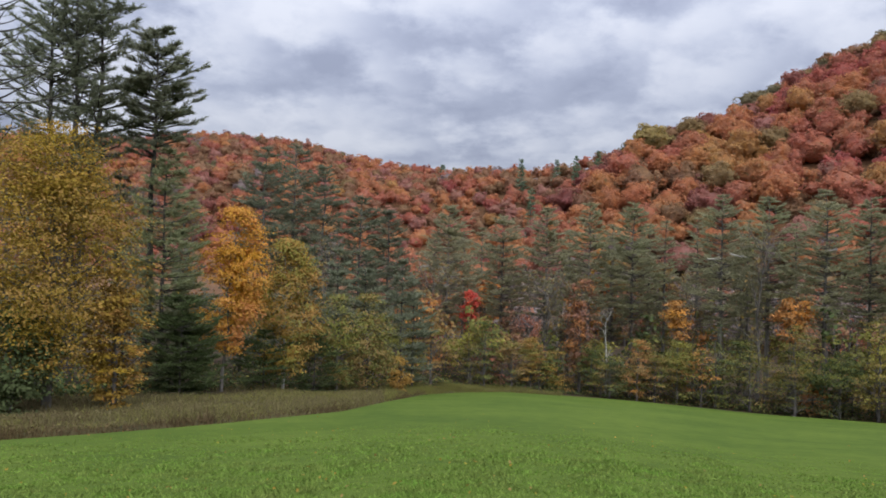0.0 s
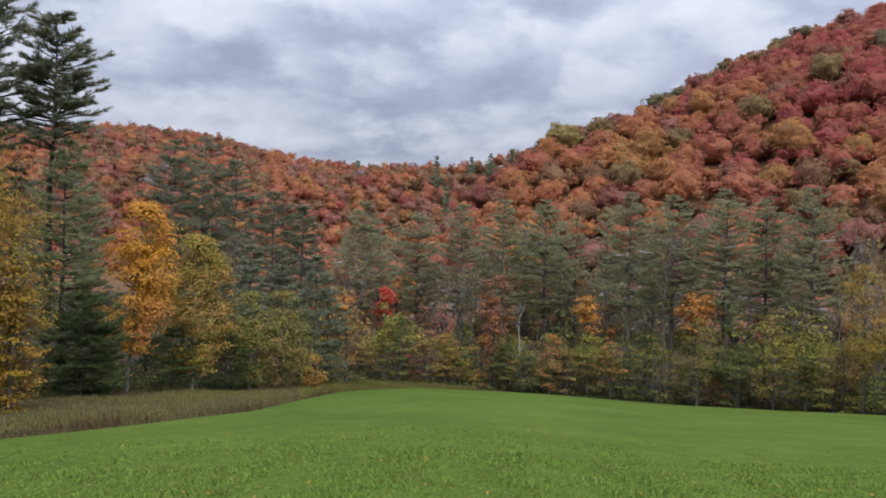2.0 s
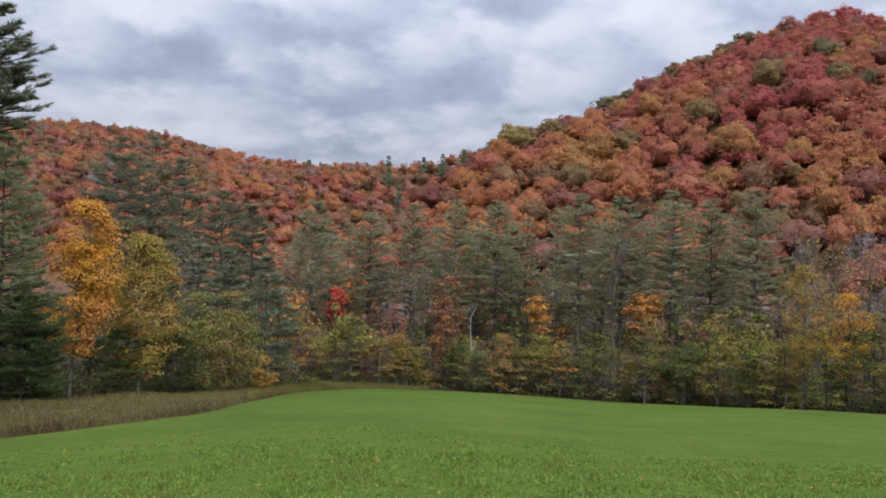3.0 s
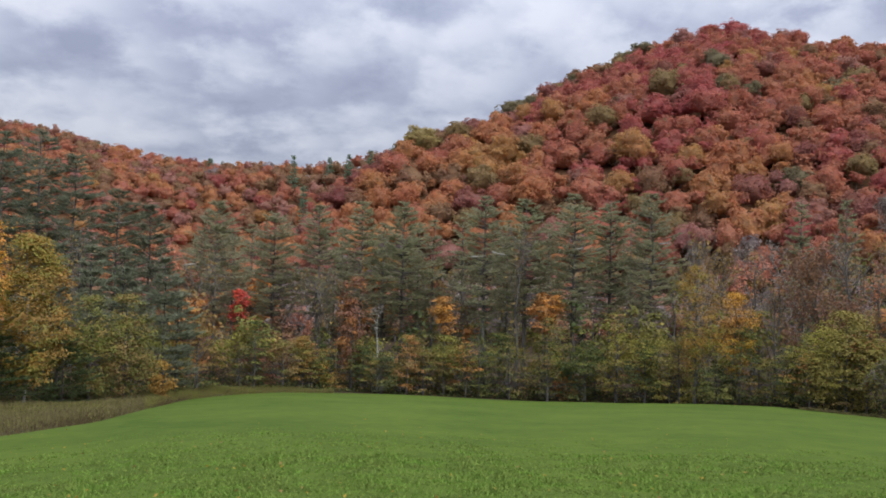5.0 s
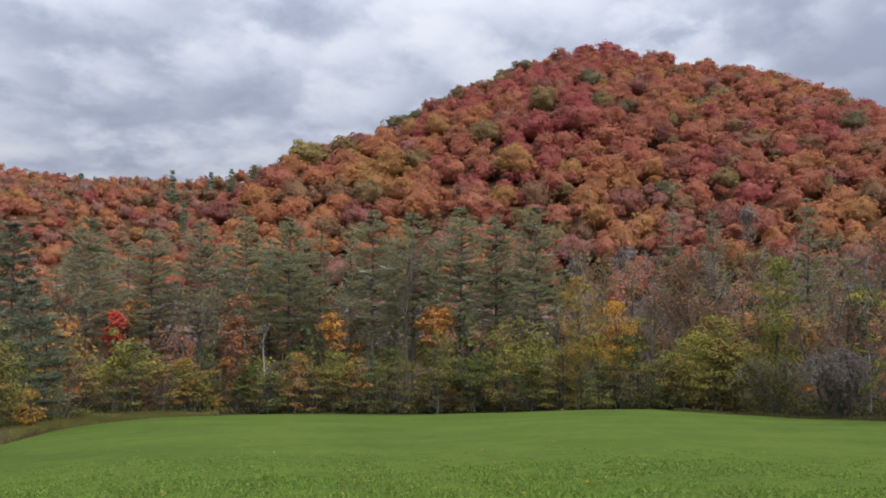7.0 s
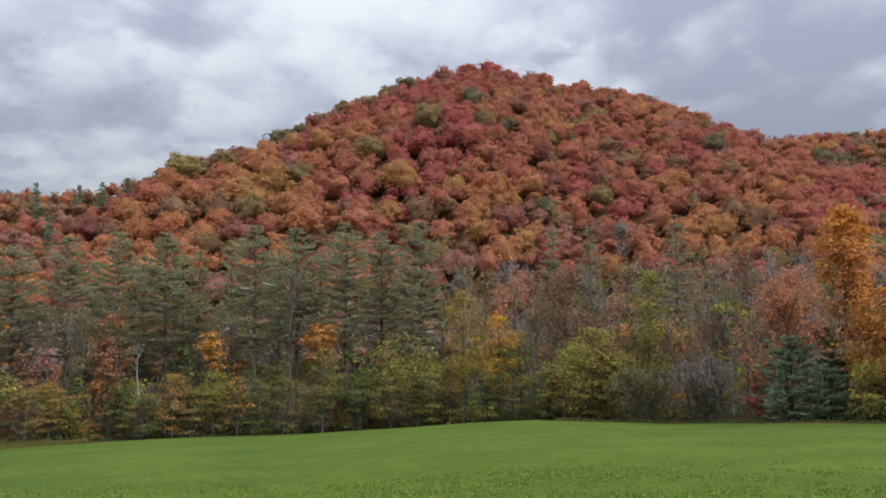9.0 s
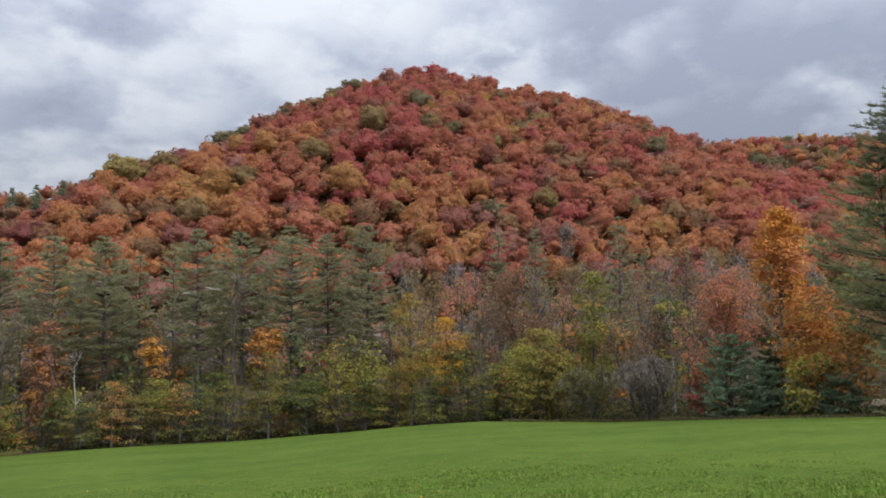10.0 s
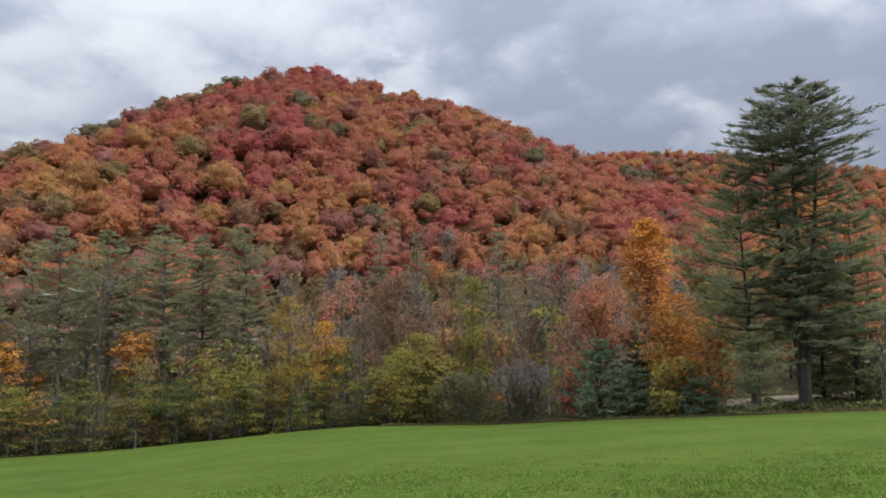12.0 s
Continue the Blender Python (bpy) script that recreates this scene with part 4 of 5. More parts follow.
white_pine("pine_tree", -9.9, 65, 1.62, 2.2, "dark pine in the shade of the wood", 134, whorls=12, per=6, tufts=8, blades=8, size=0.55, clear=0.05, width=0.15, colour='dark_pine', peak=0.45, dead=0.08)
white_pine("pine_tree", -7.6, 72, 1.29, 2.4, "dark pine in the shade of the wood", 135, whorls=12, per=6, tufts=8, blades=8, size=0.55, clear=0.05, width=0.15, colour='dark_pine', peak=0.45, dead=0.08)
white_pine("pine_tree", -5.6, 79, 0.94, 2.6, "dark pine in the shade of the wood", 136, whorls=12, per=6, tufts=8, blades=8, size=0.55, clear=0.05, width=0.15, colour='dark_pine', peak=0.45, dead=0.08)
white_pine("pine_tree", -2.9, 70, 0.62, 2.3, "dark pine in the shade of the wood", 137, whorls=12, per=6, tufts=8, blades=8, size=0.55, clear=0.05, width=0.15, colour='dark_pine', peak=0.45, dead=0.08)
white_pine("pine_tree", -2.0, 77, -1.02, 2.6, "dark pine in the shade of the wood", 138, whorls=12, per=6, tufts=8, blades=8, size=0.55, clear=0.05, width=0.15, colour='dark_pine', peak=0.45, dead=0.08)
# the row of white pines beyond the meadow
white_pine("pine_tree", 0.4, 108, 4.81, 4.6, "tall thin white pine in the row beyond the meadow", 139, whorls=23, per=8, tufts=17, blades=8, size=0.46, clear=0.36, width=0.11, dead=0.12, inner=0.25, ragged=0.2, outline=PINE)
white_pine("pine_tree", 4.4, 112, 4.18, 4.1, "tall thin white pine in the row beyond the meadow", 140, whorls=23, per=8, tufts=17, blades=8, size=0.46, clear=0.36, width=0.11, dead=0.12, inner=0.25, ragged=0.2, outline=PINE)
white_pine("pine_tree", 7.6, 110, 4.84, 4.2, "tall thin white pine in the row beyond the meadow", 141, whorls=23, per=8, tufts=17, blades=8, size=0.46, clear=0.36, width=0.11, dead=0.12, inner=0.25, ragged=0.2, outline=PINE)
white_pine("pine_tree", 10.7, 112, 5.23, 4.3, "tall thin white pine in the row beyond the meadow", 142, whorls=23, per=8, tufts=17, blades=8, size=0.46, clear=0.36, width=0.11, dead=0.12, inner=0.25, ragged=0.2, outline=PINE)
white_pine("pine_tree", 13.8, 114, 5.32, 4.1, "tall thin white pine in the row beyond the meadow", 143, whorls=23, per=8, tufts=17, blades=8, size=0.46, clear=0.36, width=0.11, dead=0.12, inner=0.25, ragged=0.2, outline=PINE)
white_pine("pine_tree", 19.8, 108, 5.87, 4.4, "white pine with level boughs in the row beyond the meadow", 144, whorls=23, per=8, tufts=17, blades=8, size=0.46, clear=0.36, width=0.11, dead=0.12, inner=0.25, ragged=0.2, outline=PINE)
white_pine("pine_tree", 22.8, 110, 5.75, 4.2, "white pine with level boughs in the row beyond the meadow", 145, whorls=23, per=8, tufts=17, blades=8, size=0.46, clear=0.36, width=0.11, dead=0.12, inner=0.25, ragged=0.2, outline=PINE)
white_pine("pine_tree", 26.3, 108, 6.15, 4.7, "white pine with level boughs in the row beyond the meadow", 146, whorls=23, per=8, tufts=17, blades=8, size=0.46, clear=0.36, width=0.11, dead=0.12, inner=0.25, ragged=0.2, outline=PINE)
white_pine("pine_tree", 28.9, 112, 5.63, 4.0, "white pine with level boughs in the row beyond the meadow", 147, whorls=23, per=8, tufts=17, blades=8, size=0.46, clear=0.36, width=0.11, dead=0.12, inner=0.25, ragged=0.2, outline=PINE)
white_pine("pine_tree", 31.8, 108, 6.16, 4.1, "white pine with level boughs in the row beyond the meadow", 148, whorls=23, per=8, tufts=17, blades=8, size=0.46, clear=0.36, width=0.11, dead=0.12, inner=0.25, ragged=0.2, outline=PINE)
white_pine("pine_tree", 1.6, 122, 3.00, 2.9, "shorter white pine in shade behind the front row", 149, whorls=18, per=7, tufts=9, blades=7, size=0.55, clear=0.25, width=0.13, dead=0.15, inner=0.25, ragged=0.2, outline=PINE)
white_pine("pine_tree", 2.9, 125, 3.24, 2.9, "shorter white pine in shade behind the front row", 150, whorls=18, per=7, tufts=9, blades=7, size=0.55, clear=0.25, width=0.13, dead=0.15, inner=0.25, ragged=0.2, outline=PINE)
white_pine("pine_tree", 9.3, 124, 3.25, 2.9, "shorter white pine in shade behind the front row", 152, whorls=18, per=7, tufts=9, blades=7, size=0.55, clear=0.25, width=0.13, dead=0.15, inner=0.25, ragged=0.2, outline=PINE)
white_pine("pine_tree", 12.4, 126, 3.54, 2.9, "shorter white pine in shade behind the front row", 153, whorls=18, per=7, tufts=9, blades=7, size=0.55, clear=0.25, width=0.13, dead=0.15, inner=0.25, ragged=0.2, outline=PINE)
white_pine("pine_tree", 21.1, 124, 3.73, 2.9, "shorter white pine in shade behind the front row", 155, whorls=18, per=7, tufts=9, blades=7, size=0.55, clear=0.25, width=0.13, dead=0.15, inner=0.25, ragged=0.2, outline=PINE)
white_pine("pine_tree", 24.5, 124, 3.99, 2.9, "shorter white pine in shade behind the front row", 156, whorls=18, per=7, tufts=9, blades=7, size=0.55, clear=0.25, width=0.13, dead=0.15, inner=0.25, ragged=0.2, outline=PINE)
white_pine("pine_tree", 30.4, 124, 4.24, 2.9, "shorter white pine in shade behind the front row", 158, whorls=18, per=7, tufts=9, blades=7, size=0.55, clear=0.25, width=0.13, dead=0.15, inner=0.25, ragged=0.2, outline=PINE)
white_pine("pine_tree", -0.6, 120, 2.71, 2.9, "shorter white pine in shade behind the front row", 159, whorls=18, per=7, tufts=9, blades=7, size=0.55, clear=0.25, width=0.13, dead=0.15, inner=0.25, ragged=0.2, outline=PINE)
white_pine("pine_tree", 14.9, 120, 3.81, 2.9, "shorter white pine in shade behind the front row", 161, whorls=18, per=7, tufts=9, blades=7, size=0.55, clear=0.25, width=0.13, dead=0.15, inner=0.25, ragged=0.2, outline=PINE)
white_pine("pine_tree", 18.2, 119, 4.30, 2.9, "shorter white pine in shade behind the front row", 162, whorls=18, per=7, tufts=9, blades=7, size=0.55, clear=0.25, width=0.13, dead=0.15, inner=0.25, ragged=0.2, outline=PINE)
white_pine("pine_tree", 16.0, 117, 4.05, 2.9, "shorter white pine in shade behind the front row", 164, whorls=18, per=7, tufts=9, blades=7, size=0.55, clear=0.25, width=0.13, dead=0.15, inner=0.25, ragged=0.2, outline=PINE)
white_pine("pine_tree", 12.3, 118, 3.7, 2.9, "shorter white pine in shade behind the front row", 165, whorls=18, per=7, tufts=9, blades=7, size=0.55, clear=0.25, width=0.13, dead=0.15, inner=0.25, ragged=0.2, outline=PINE)
white_pine("pine_tree", 21.5, 120, 4.15, 2.9, "shorter white pine in shade behind the front row", 164, whorls=18, per=7, tufts=9, blades=7, size=0.55, clear=0.25, width=0.13, dead=0.15, inner=0.25, ragged=0.2, outline=PINE)
# thin grey and brown trees standing behind the pines
bare_tree("bare_maple", -1.7, 126, 0.33, 4.6, "thin grey-brown maple losing its leaves", 165, twigs=170, leaves=500, colour='brown', size=0.22)
broadleaf("maple_tree", 1.9, 130, 1.01, 4.4, "rust", "dull rust maple in the wood behind the pines", 166, leaves=1100, size=0.27, clear=0.15, second='brown')
bare_tree("bare_maple", 5.1, 126, 1.29, 4.6, "thin grey-brown maple losing its leaves", 167, twigs=170, leaves=500, colour='grey', size=0.22)
bare_tree("bare_maple", 8.9, 126, 1.80, 4.6, "thin grey-brown maple losing its leaves", 168, twigs=170, leaves=500, colour='olive', size=0.22)
broadleaf("maple_tree", 12.0, 130, 1.46, 4.4, "gold", "dull gold maple in the wood behind the pines", 169, leaves=1100, size=0.27, clear=0.15, second='brown')
bare_tree("bare_maple", 15.3, 126, 2.36, 4.6, "thin grey-brown maple losing its leaves", 170, twigs=170, leaves=500, colour='salmon', size=0.22)
bare_tree("bare_maple", 17.6, 126, 1.58, 4.6, "thin grey-brown maple losing its leaves", 171, twigs=170, leaves=500, colour='grey', size=0.22)
broadleaf("maple_tree", 21.2, 130, 2.06, 4.4, "olive", "dull olive maple in the wood behind the pines", 172, leaves=1100, size=0.27, clear=0.15, second='brown')
bare_tree("bare_maple", 24.3, 126, 1.70, 4.6, "thin grey-brown maple losing its leaves", 173, twigs=170, leaves=500, colour='brown', size=0.22)
bare_tree("bare_maple", 27.8, 126, 2.17, 4.6, "thin grey-brown maple losing its leaves", 174, twigs=170, leaves=500, colour='salmon', size=0.22)
broadleaf("maple_tree", 30.2, 130, 1.79, 4.4, "brown", "dull brown maple in the wood behind the pines", 175, leaves=1100, size=0.27, clear=0.15, second='brown')
bare_tree("bare_maple", 33.4, 126, 2.64, 4.6, "thin grey-brown maple losing its leaves", 176, twigs=170, leaves=500, colour='olive', size=0.22)
bare_tree("bare_maple", 35.7, 126, 3.05, 4.6, "thin grey-brown maple losing its leaves", 177, twigs=170, leaves=500, colour='brown', size=0.22)
broadleaf("maple_tree", 38.7, 130, 2.27, 4.4, "salmon", "dull salmon maple in the wood behind the pines", 178, leaves=1100, size=0.27, clear=0.15, second='brown')
bare_tree("bare_maple", 42.3, 126, 2.29, 4.6, "thin grey-brown maple losing its leaves", 179, twigs=170, leaves=500, colour='grey', size=0.22)
bare_tree("bare_maple", 45.1, 126, 2.67, 4.6, "thin grey-brown maple losing its leaves", 180, twigs=170, leaves=500, colour='olive', size=0.22)
# coloured trees among and before the pines
broadleaf("red_maple", 2.0, 104, -1.48, 1.2, "scarlet", "small scarlet maple shining among grey pines", 181, leaves=1800, size=0.16, clear=0.68)
broadleaf("red_maple", 3.2, 103, -3.56, 2.0, "maroon", "thin dull red maple beside a scarlet one", 182, leaves=2600, size=0.12, clear=0.2, second='red')
broadleaf("red_maple", -1.2, 100, -0.17, 2.5, "maroon", "dull red maple in front of the pines", 183, leaves=3200, size=0.14, clear=0.3, second='red')
broadleaf("red_maple", 5.2, 104, -2.79, 1.7, "maroon", "small crimson maple between pine stems", 184, leaves=900, size=0.18, clear=0.4)
broadleaf("oak_tree", 10.2, 104, -0.14, 2.4, "maroon", "tall russet oak in front of pines", 185, leaves=4200, size=0.15, clear=0.2, second='rust')
broadleaf("maple_tree", 17.0, 106, -1.67, 1.9, "rust", "round orange maple among the pines", 186, leaves=1500, size=0.18, second='orange', clear=0.72)
broadleaf("maple_tree", 24.2, 106, -1.17, 2.8, "rust", "orange maple crown between pine trunks", 187, leaves=1800, size=0.18, second='orange', clear=0.78)
broadleaf("maple_tree", 3.2, 122, -0.03, 3.0, "rust", "rust-coloured maple behind pine stems", 188, leaves=1600, size=0.25, clear=0.3, second='orange')
broadleaf("maple_tree", -2.9, 128, 1.87, 3.2, "salmon", "pale orange maple behind the pines", 189, leaves=1500, size=0.26, clear=0.3)
broadleaf("maple_tree", 11.4, 128, 1.87, 3.7, "gold", "golden maple behind the pines", 190, leaves=1800, size=0.26, clear=0.3, second='orange')
broadleaf("maple_tree", 15.7, 126, 0.77, 3.7, "brown", "browning maple behind the pines", 191, leaves=1600, size=0.26, clear=0.3)
bare_tree("bare_birch", 12.1, 102, -1.38, 1.9, "leaning bare birch with a pale trunk", 192, twigs=90, leaves=80, bark=PALE_BARK)
# young trees along the far edge of the meadow
broadleaf("maple_sapling", -1.4, 100, -4.74, 2.9, "maroon", "thin reddish sapling at the meadow edge", 193, leaves=3600, size=0.09, clear=0.04, second='brown', peak=0.4, flat=0.22, uneven=0.8)
broadleaf("maple_sapling", 0.5, 103, -5.10, 2.7, "brown", "brown-leaved sapling at the meadow edge", 194, leaves=3600, size=0.09, clear=0.04, second='maroon', peak=0.4, flat=0.22, uneven=0.8)
broadleaf("maple_sapling", 3.0, 102, -6.65, 2.5, "olive", "olive-leaved young maple at the meadow edge", 195, leaves=3600, size=0.09, clear=0.04, second='brown', peak=0.4, flat=0.22, uneven=0.8)
broadleaf("maple_sapling", 4.6, 101, -4.95, 2.2, "maroon", "thin reddish sapling at the meadow edge", 196, leaves=3600, size=0.09, clear=0.04, second='salmon', peak=0.4, flat=0.22, uneven=0.8)
broadleaf("maple_sapling", 6.7, 100, -4.67, 2.2, "gold", "golden young maple at the meadow edge", 197, leaves=3600, size=0.09, clear=0.04, second='lime', peak=0.4, flat=0.22, uneven=0.8)
broadleaf("maple_sapling", 8.7, 103, -4.99, 2.9, "gold", "golden young maple at the meadow edge", 198, leaves=3600, size=0.09, clear=0.04, second='olive', peak=0.4, flat=0.22, uneven=0.8)
broadleaf("maple_sapling", 11.1, 102, -4.67, 2.4, "green", "dark green young hemlock at the meadow edge", 199, leaves=3600, size=0.09, clear=0.04, second='olive', peak=0.4, flat=0.22, uneven=0.8)
broadleaf("maple_sapling", 14.3, 101, -4.52, 2.9, "rust", "rust-orange young maple at the meadow edge", 200, leaves=3600, size=0.09, clear=0.04, second='brown', peak=0.4, flat=0.22, uneven=0.8)
broadleaf("maple_sapling", 12.4, 100, -5.62, 2.2, "green", "dark green young hemlock at the meadow edge", 201, leaves=3600, size=0.09, clear=0.04, second='olive', peak=0.4, flat=0.22, uneven=0.8)
broadleaf("maple_sapling", 17.0, 103, -4.17, 3.5, "olive", "olive-leaved young maple at the meadow edge", 202, leaves=3600, size=0.09, clear=0.04, second='lime', peak=0.4, flat=0.22, uneven=0.8)
broadleaf("maple_sapling", 19.6, 102, -3.05, 3.3, "green", "dark green young hemlock at the meadow edge", 203, leaves=3600, size=0.09, clear=0.04, second='olive', peak=0.4, flat=0.22, uneven=0.8)
broadleaf("maple_sapling", 21.8, 101, -3.70, 3.4, "olive", "olive-leaved young maple at the meadow edge", 204, leaves=3600, size=0.09, clear=0.04, second='brown', peak=0.4, flat=0.22, uneven=0.8)
broadleaf("maple_sapling", 24.6, 100, -2.78, 3.8, "olive", "olive-leaved young maple at the meadow edge", 205, leaves=3600, size=0.09, clear=0.04, second='brown', peak=0.4, flat=0.22, uneven=0.8)
broadleaf("maple_sapling", 25.7, 103, -6.80, 2.1, "orange", "low orange sapling at the meadow edge", 206, leaves=3600, size=0.09, clear=0.04, second='rust', peak=0.4, flat=0.22, uneven=0.8)
broadleaf("maple_sapling", 27.3, 99, -4.42, 3.0, "green", "dark green young hemlock at the meadow edge", 207, leaves=4400, size=0.105, clear=0.04, second='olive', peak=0.4, flat=0.25, uneven=0.8)
broadleaf("maple_sapling", 29.5, 98, -2.12, 3.3, "lime", "yellow-green young maple at the meadow edge", 208, leaves=4400, size=0.105, clear=0.04, second='brown', peak=0.4, flat=0.25, uneven=0.8)
broadleaf("maple_sapling", 31.5, 96, -3.88, 2.8, "green", "dark green young hemlock at the meadow edge", 209, leaves=4400, size=0.105, clear=0.04, second='lime', peak=0.4, flat=0.25, uneven=0.8)
broadleaf("maple_sapling", 33.8, 95, -3.20, 3.5, "lime", "yellow-green young maple at the meadow edge", 210, leaves=4400, size=0.105, clear=0.04, second='olive', peak=0.4, flat=0.25, uneven=0.8)
broadleaf("maple_sapling", 34.9, 93, 1.04, 2.5, "gold", "slender golden-yellow maple at the meadow edge", 211, leaves=6500, size=0.09, clear=0.3, second='lime', peak=0.6, flat=0.5)
broadleaf("maple_sapling", 37.4, 92, -0.70, 2.4, "amber", "slender orange-yellow maple at the meadow edge", 212, leaves=6500, size=0.09, clear=0.3, second='gold', peak=0.6, flat=0.5)
broadleaf("maple_sapling", 36.3, 91, -4.88, 2.6, "olive", "olive-leaved young maple at the meadow edge", 213, leaves=4400, size=0.105, clear=0.04, second='green', peak=0.4, flat=0.25, uneven=0.8)
broadleaf("maple_sapling", 41.1, 89, -3.87, 2.6, "green", "dark green young hemlock at the meadow edge", 214, leaves=4400, size=0.105, clear=0.04, second='lime', peak=0.4, flat=0.25, uneven=0.8)
broadleaf("maple_sapling", 43.9, 88, -2.23, 4.5, "lime", "yellow-green young maple at the meadow edge", 215, leaves=8000, size=0.105, clear=0.04, second='olive', peak=0.4, flat=0.25, uneven=0.8)
# the wood's edge towards the road
bare_tree("bare_maple", 42.6, 92, 3.44, 5.0, "large maroon-brown maple with most leaves fallen", 216, twigs=420, leaves=4800, colour='maroon')
bare_tree("bare_maple", 38.5, 104, 3.27, 3.8, "bare grey maple behind yellow trees", 217, twigs=260, leaves=300)
bare_tree("bare_maple", 46.0, 96, 2.77, 3.2, "bare grey-brown maple with a few orange leaves", 218, twigs=260, leaves=700, colour='salmon')
bare_tree("bare_maple", 53.5, 112, 4.29, 4.9, "bare grey maple at the foot of the hill", 219, twigs=280, leaves=200, twig='pale')
bare_tree("bare_maple", 49.3, 114, 3.97, 5.0, "bare grey maple at the foot of the hill", 220, twigs=280, leaves=200, twig='pale')
bare_tree("bare_maple", 56.8, 110, 4.82, 4.8, "bare grey maple at the foot of the hill", 221, twigs=280, leaves=300, colour='salmon', twig='pale')
broadleaf("ash_tree", 48.2, 84, 2.40, 2.7, "olive", "tall thin yellow-green ash", 222, leaves=9500, size=0.1, clear=0.12, second='lime', peak=0.6)
bare_tree("red_sapling", 51.1, 80, 1.64, 2.9, "cluster of red-brown thin saplings", 223, twigs=260, leaves=1500, colour='maroon', stems=4)
broadleaf("ash_tree", 53.6, 80, 0.77, 2.0, "lime", "thin ash with yellow tips and pale stems", 224, leaves=1300, size=0.16, clear=0.2, second='green', bark=PALE_BARK)
white_pine("pine_tree", 52.9, 95, 2.31, 1.8, "small green pine behind saplings", 225, whorls=9, per=5, tufts=5, blades=7, size=0.7, clear=0.2, width=0.2)
bare_tree("salmon_maple", 57.2, 72, 2.94, 4.2, "spreading maple with thinning salmon-red leaves", 226, twigs=320, leaves=7500, colour='salmon', size=0.105)
broadleaf("maple_tree", 60.8, 78, 6.18, 2.5, "orange", "tall bright orange maple behind the big pine", 227, leaves=5500, size=0.16, clear=0.56, second='orange')
broadleaf("maple_tree", 63.0, 72, 0.82, 3.4, "orange", "golden-orange maple spreading below the big pine", 228, leaves=6500, size=0.15, clear=0.1, second='gold')
broadleaf("maple_tree", 64.7, 68, -1.79, 3.0, "rust", "low rust-orange maple under the big pine", 229, leaves=2600, size=0.14, clear=0.1, second='brown')
bare_tree("grey_shrub", 47.9, 78, -3.88, 3.4, "dense grey-green leafless shrub", 230, clear=0.03, twigs=620, leaves=2600, colour='olive', stems=6, size=0.11)
bare_tree("grey_shrub", 51.9, 74, -3.52, 3.8, "dense grey-brown leafless shrub", 231, clear=0.03, twigs=900, leaves=1400, stems=7, size=0.1)
broadleaf("sumac_shrub", 55.1, 71, -4.67, 0.9, "red", "small red-leaved sumac shrub", 232, leaves=700, size=0.13, clear=0.2, second='maroon')
white_pine("spruce_bush", 57.4, 70, -2.34, 3.1, "bushy blue-green young spruce", 233, whorls=13, per=8, tufts=8, blades=12, size=0.4, clear=0.0, width=0.12, peak=0.3, colour='spruce', dead=0.0, sweep=0.2, outline=[(0, 1.0), (0.4, 0.95), (0.75, 0.7), (1, 0.25)])
white_pine("hemlock_bush", 60.0, 73, -2.36, 2.4, "dark hemlock behind low spruces", 234, whorls=11, per=7, tufts=10, blades=10, size=0.42, clear=0.0, width=0.09, peak=0.4, colour='green')
broadleaf("maple_tree", 44.3, 84, -1.69, 3.7, "lime", "full yellow-green maple at the meadow edge", 235, leaves=9000, size=0.115, clear=0.04, second='lime', flat=0.3, uneven=2.5)
white_pine("spruce_bush", 59.6, 70, -4.35, 2.1, "low dark blue-green spruce", 236, whorls=9, per=8, tufts=7, blades=12, size=0.4, clear=0.0, width=0.12, peak=0.3, colour='spruce', dead=0.0, sweep=0.2, outline=[(0, 1.0), (0.4, 0.95), (0.75, 0.7), (1, 0.25)])
broadleaf("maple_sapling", 62.8, 67, -3.36, 2.5, "lime", "yellow-green leafy young maple", 237, leaves=2000, size=0.14, clear=0.03, second='green')
white_pine("spruce_bush", 64.2, 66, -4.91, 1.8, "low dark green spruce", 238, whorls=7, per=8, tufts=7, blades=12, size=0.38, clear=0.0, width=0.12, peak=0.3, colour='spruce', dead=0.0, sweep=0.2, outline=[(0, 1.0), (0.4, 0.95), (0.75, 0.7), (1, 0.25)])
white_pine("big_pine", 70.8, 63, 14.90, 5.5, "big white pine with a domed head and grouped grey trunks", 239, whorls=24, per=8, tufts=18, blades=11, size=0.42, clear=0.2, width=0.065, stems=3, dead=0.08, fork=0.65, colour='dark_pine', inner=0.3, sweep=0.1, outline=[(0, 0.8), (0.3, 0.8), (0.48, 0.52), (0.6, 0.55), (0.71, 0.98), (0.86, 0.92), (0.96, 0.55), (1, 0.28)])
white_pine("pine_tree", 67.7, 64, 9.05, 6.0, "leaning pine with long level boughs of dense foliage", 240, colour='green_pine', whorls=19, per=8, tufts=22, blades=13, size=0.4, clear=0.24, width=0.065, peak=0.4, shape=0.8, lean=-0.04)
white_pine("pine_tree", 71.9, 67, 3.6, 4.2, "low dark pine with boughs down to the road bank", 241, colour='green_pine', whorls=20, per=8, tufts=19, blades=12, size=0.4, clear=0.04, width=0.07, peak=0.4, shape=0.6)
white_pine("pine_tree", 73.9, 66, 6.85, 4.6, "smaller pine with drooping boughs beside a larger one", 242, colour='green_pine', whorls=19, per=8, tufts=18, blades=12, size=0.4, clear=0.05, width=0.07, peak=0.4, droop=0.1, shape=0.7)
bare_tree("dead_pine", 75.7, 57, 5.80, 1.4, "dead grey pine trunk with broken boughs", 243, twigs=110, leaves=60, colour='pine', thick=2.3)
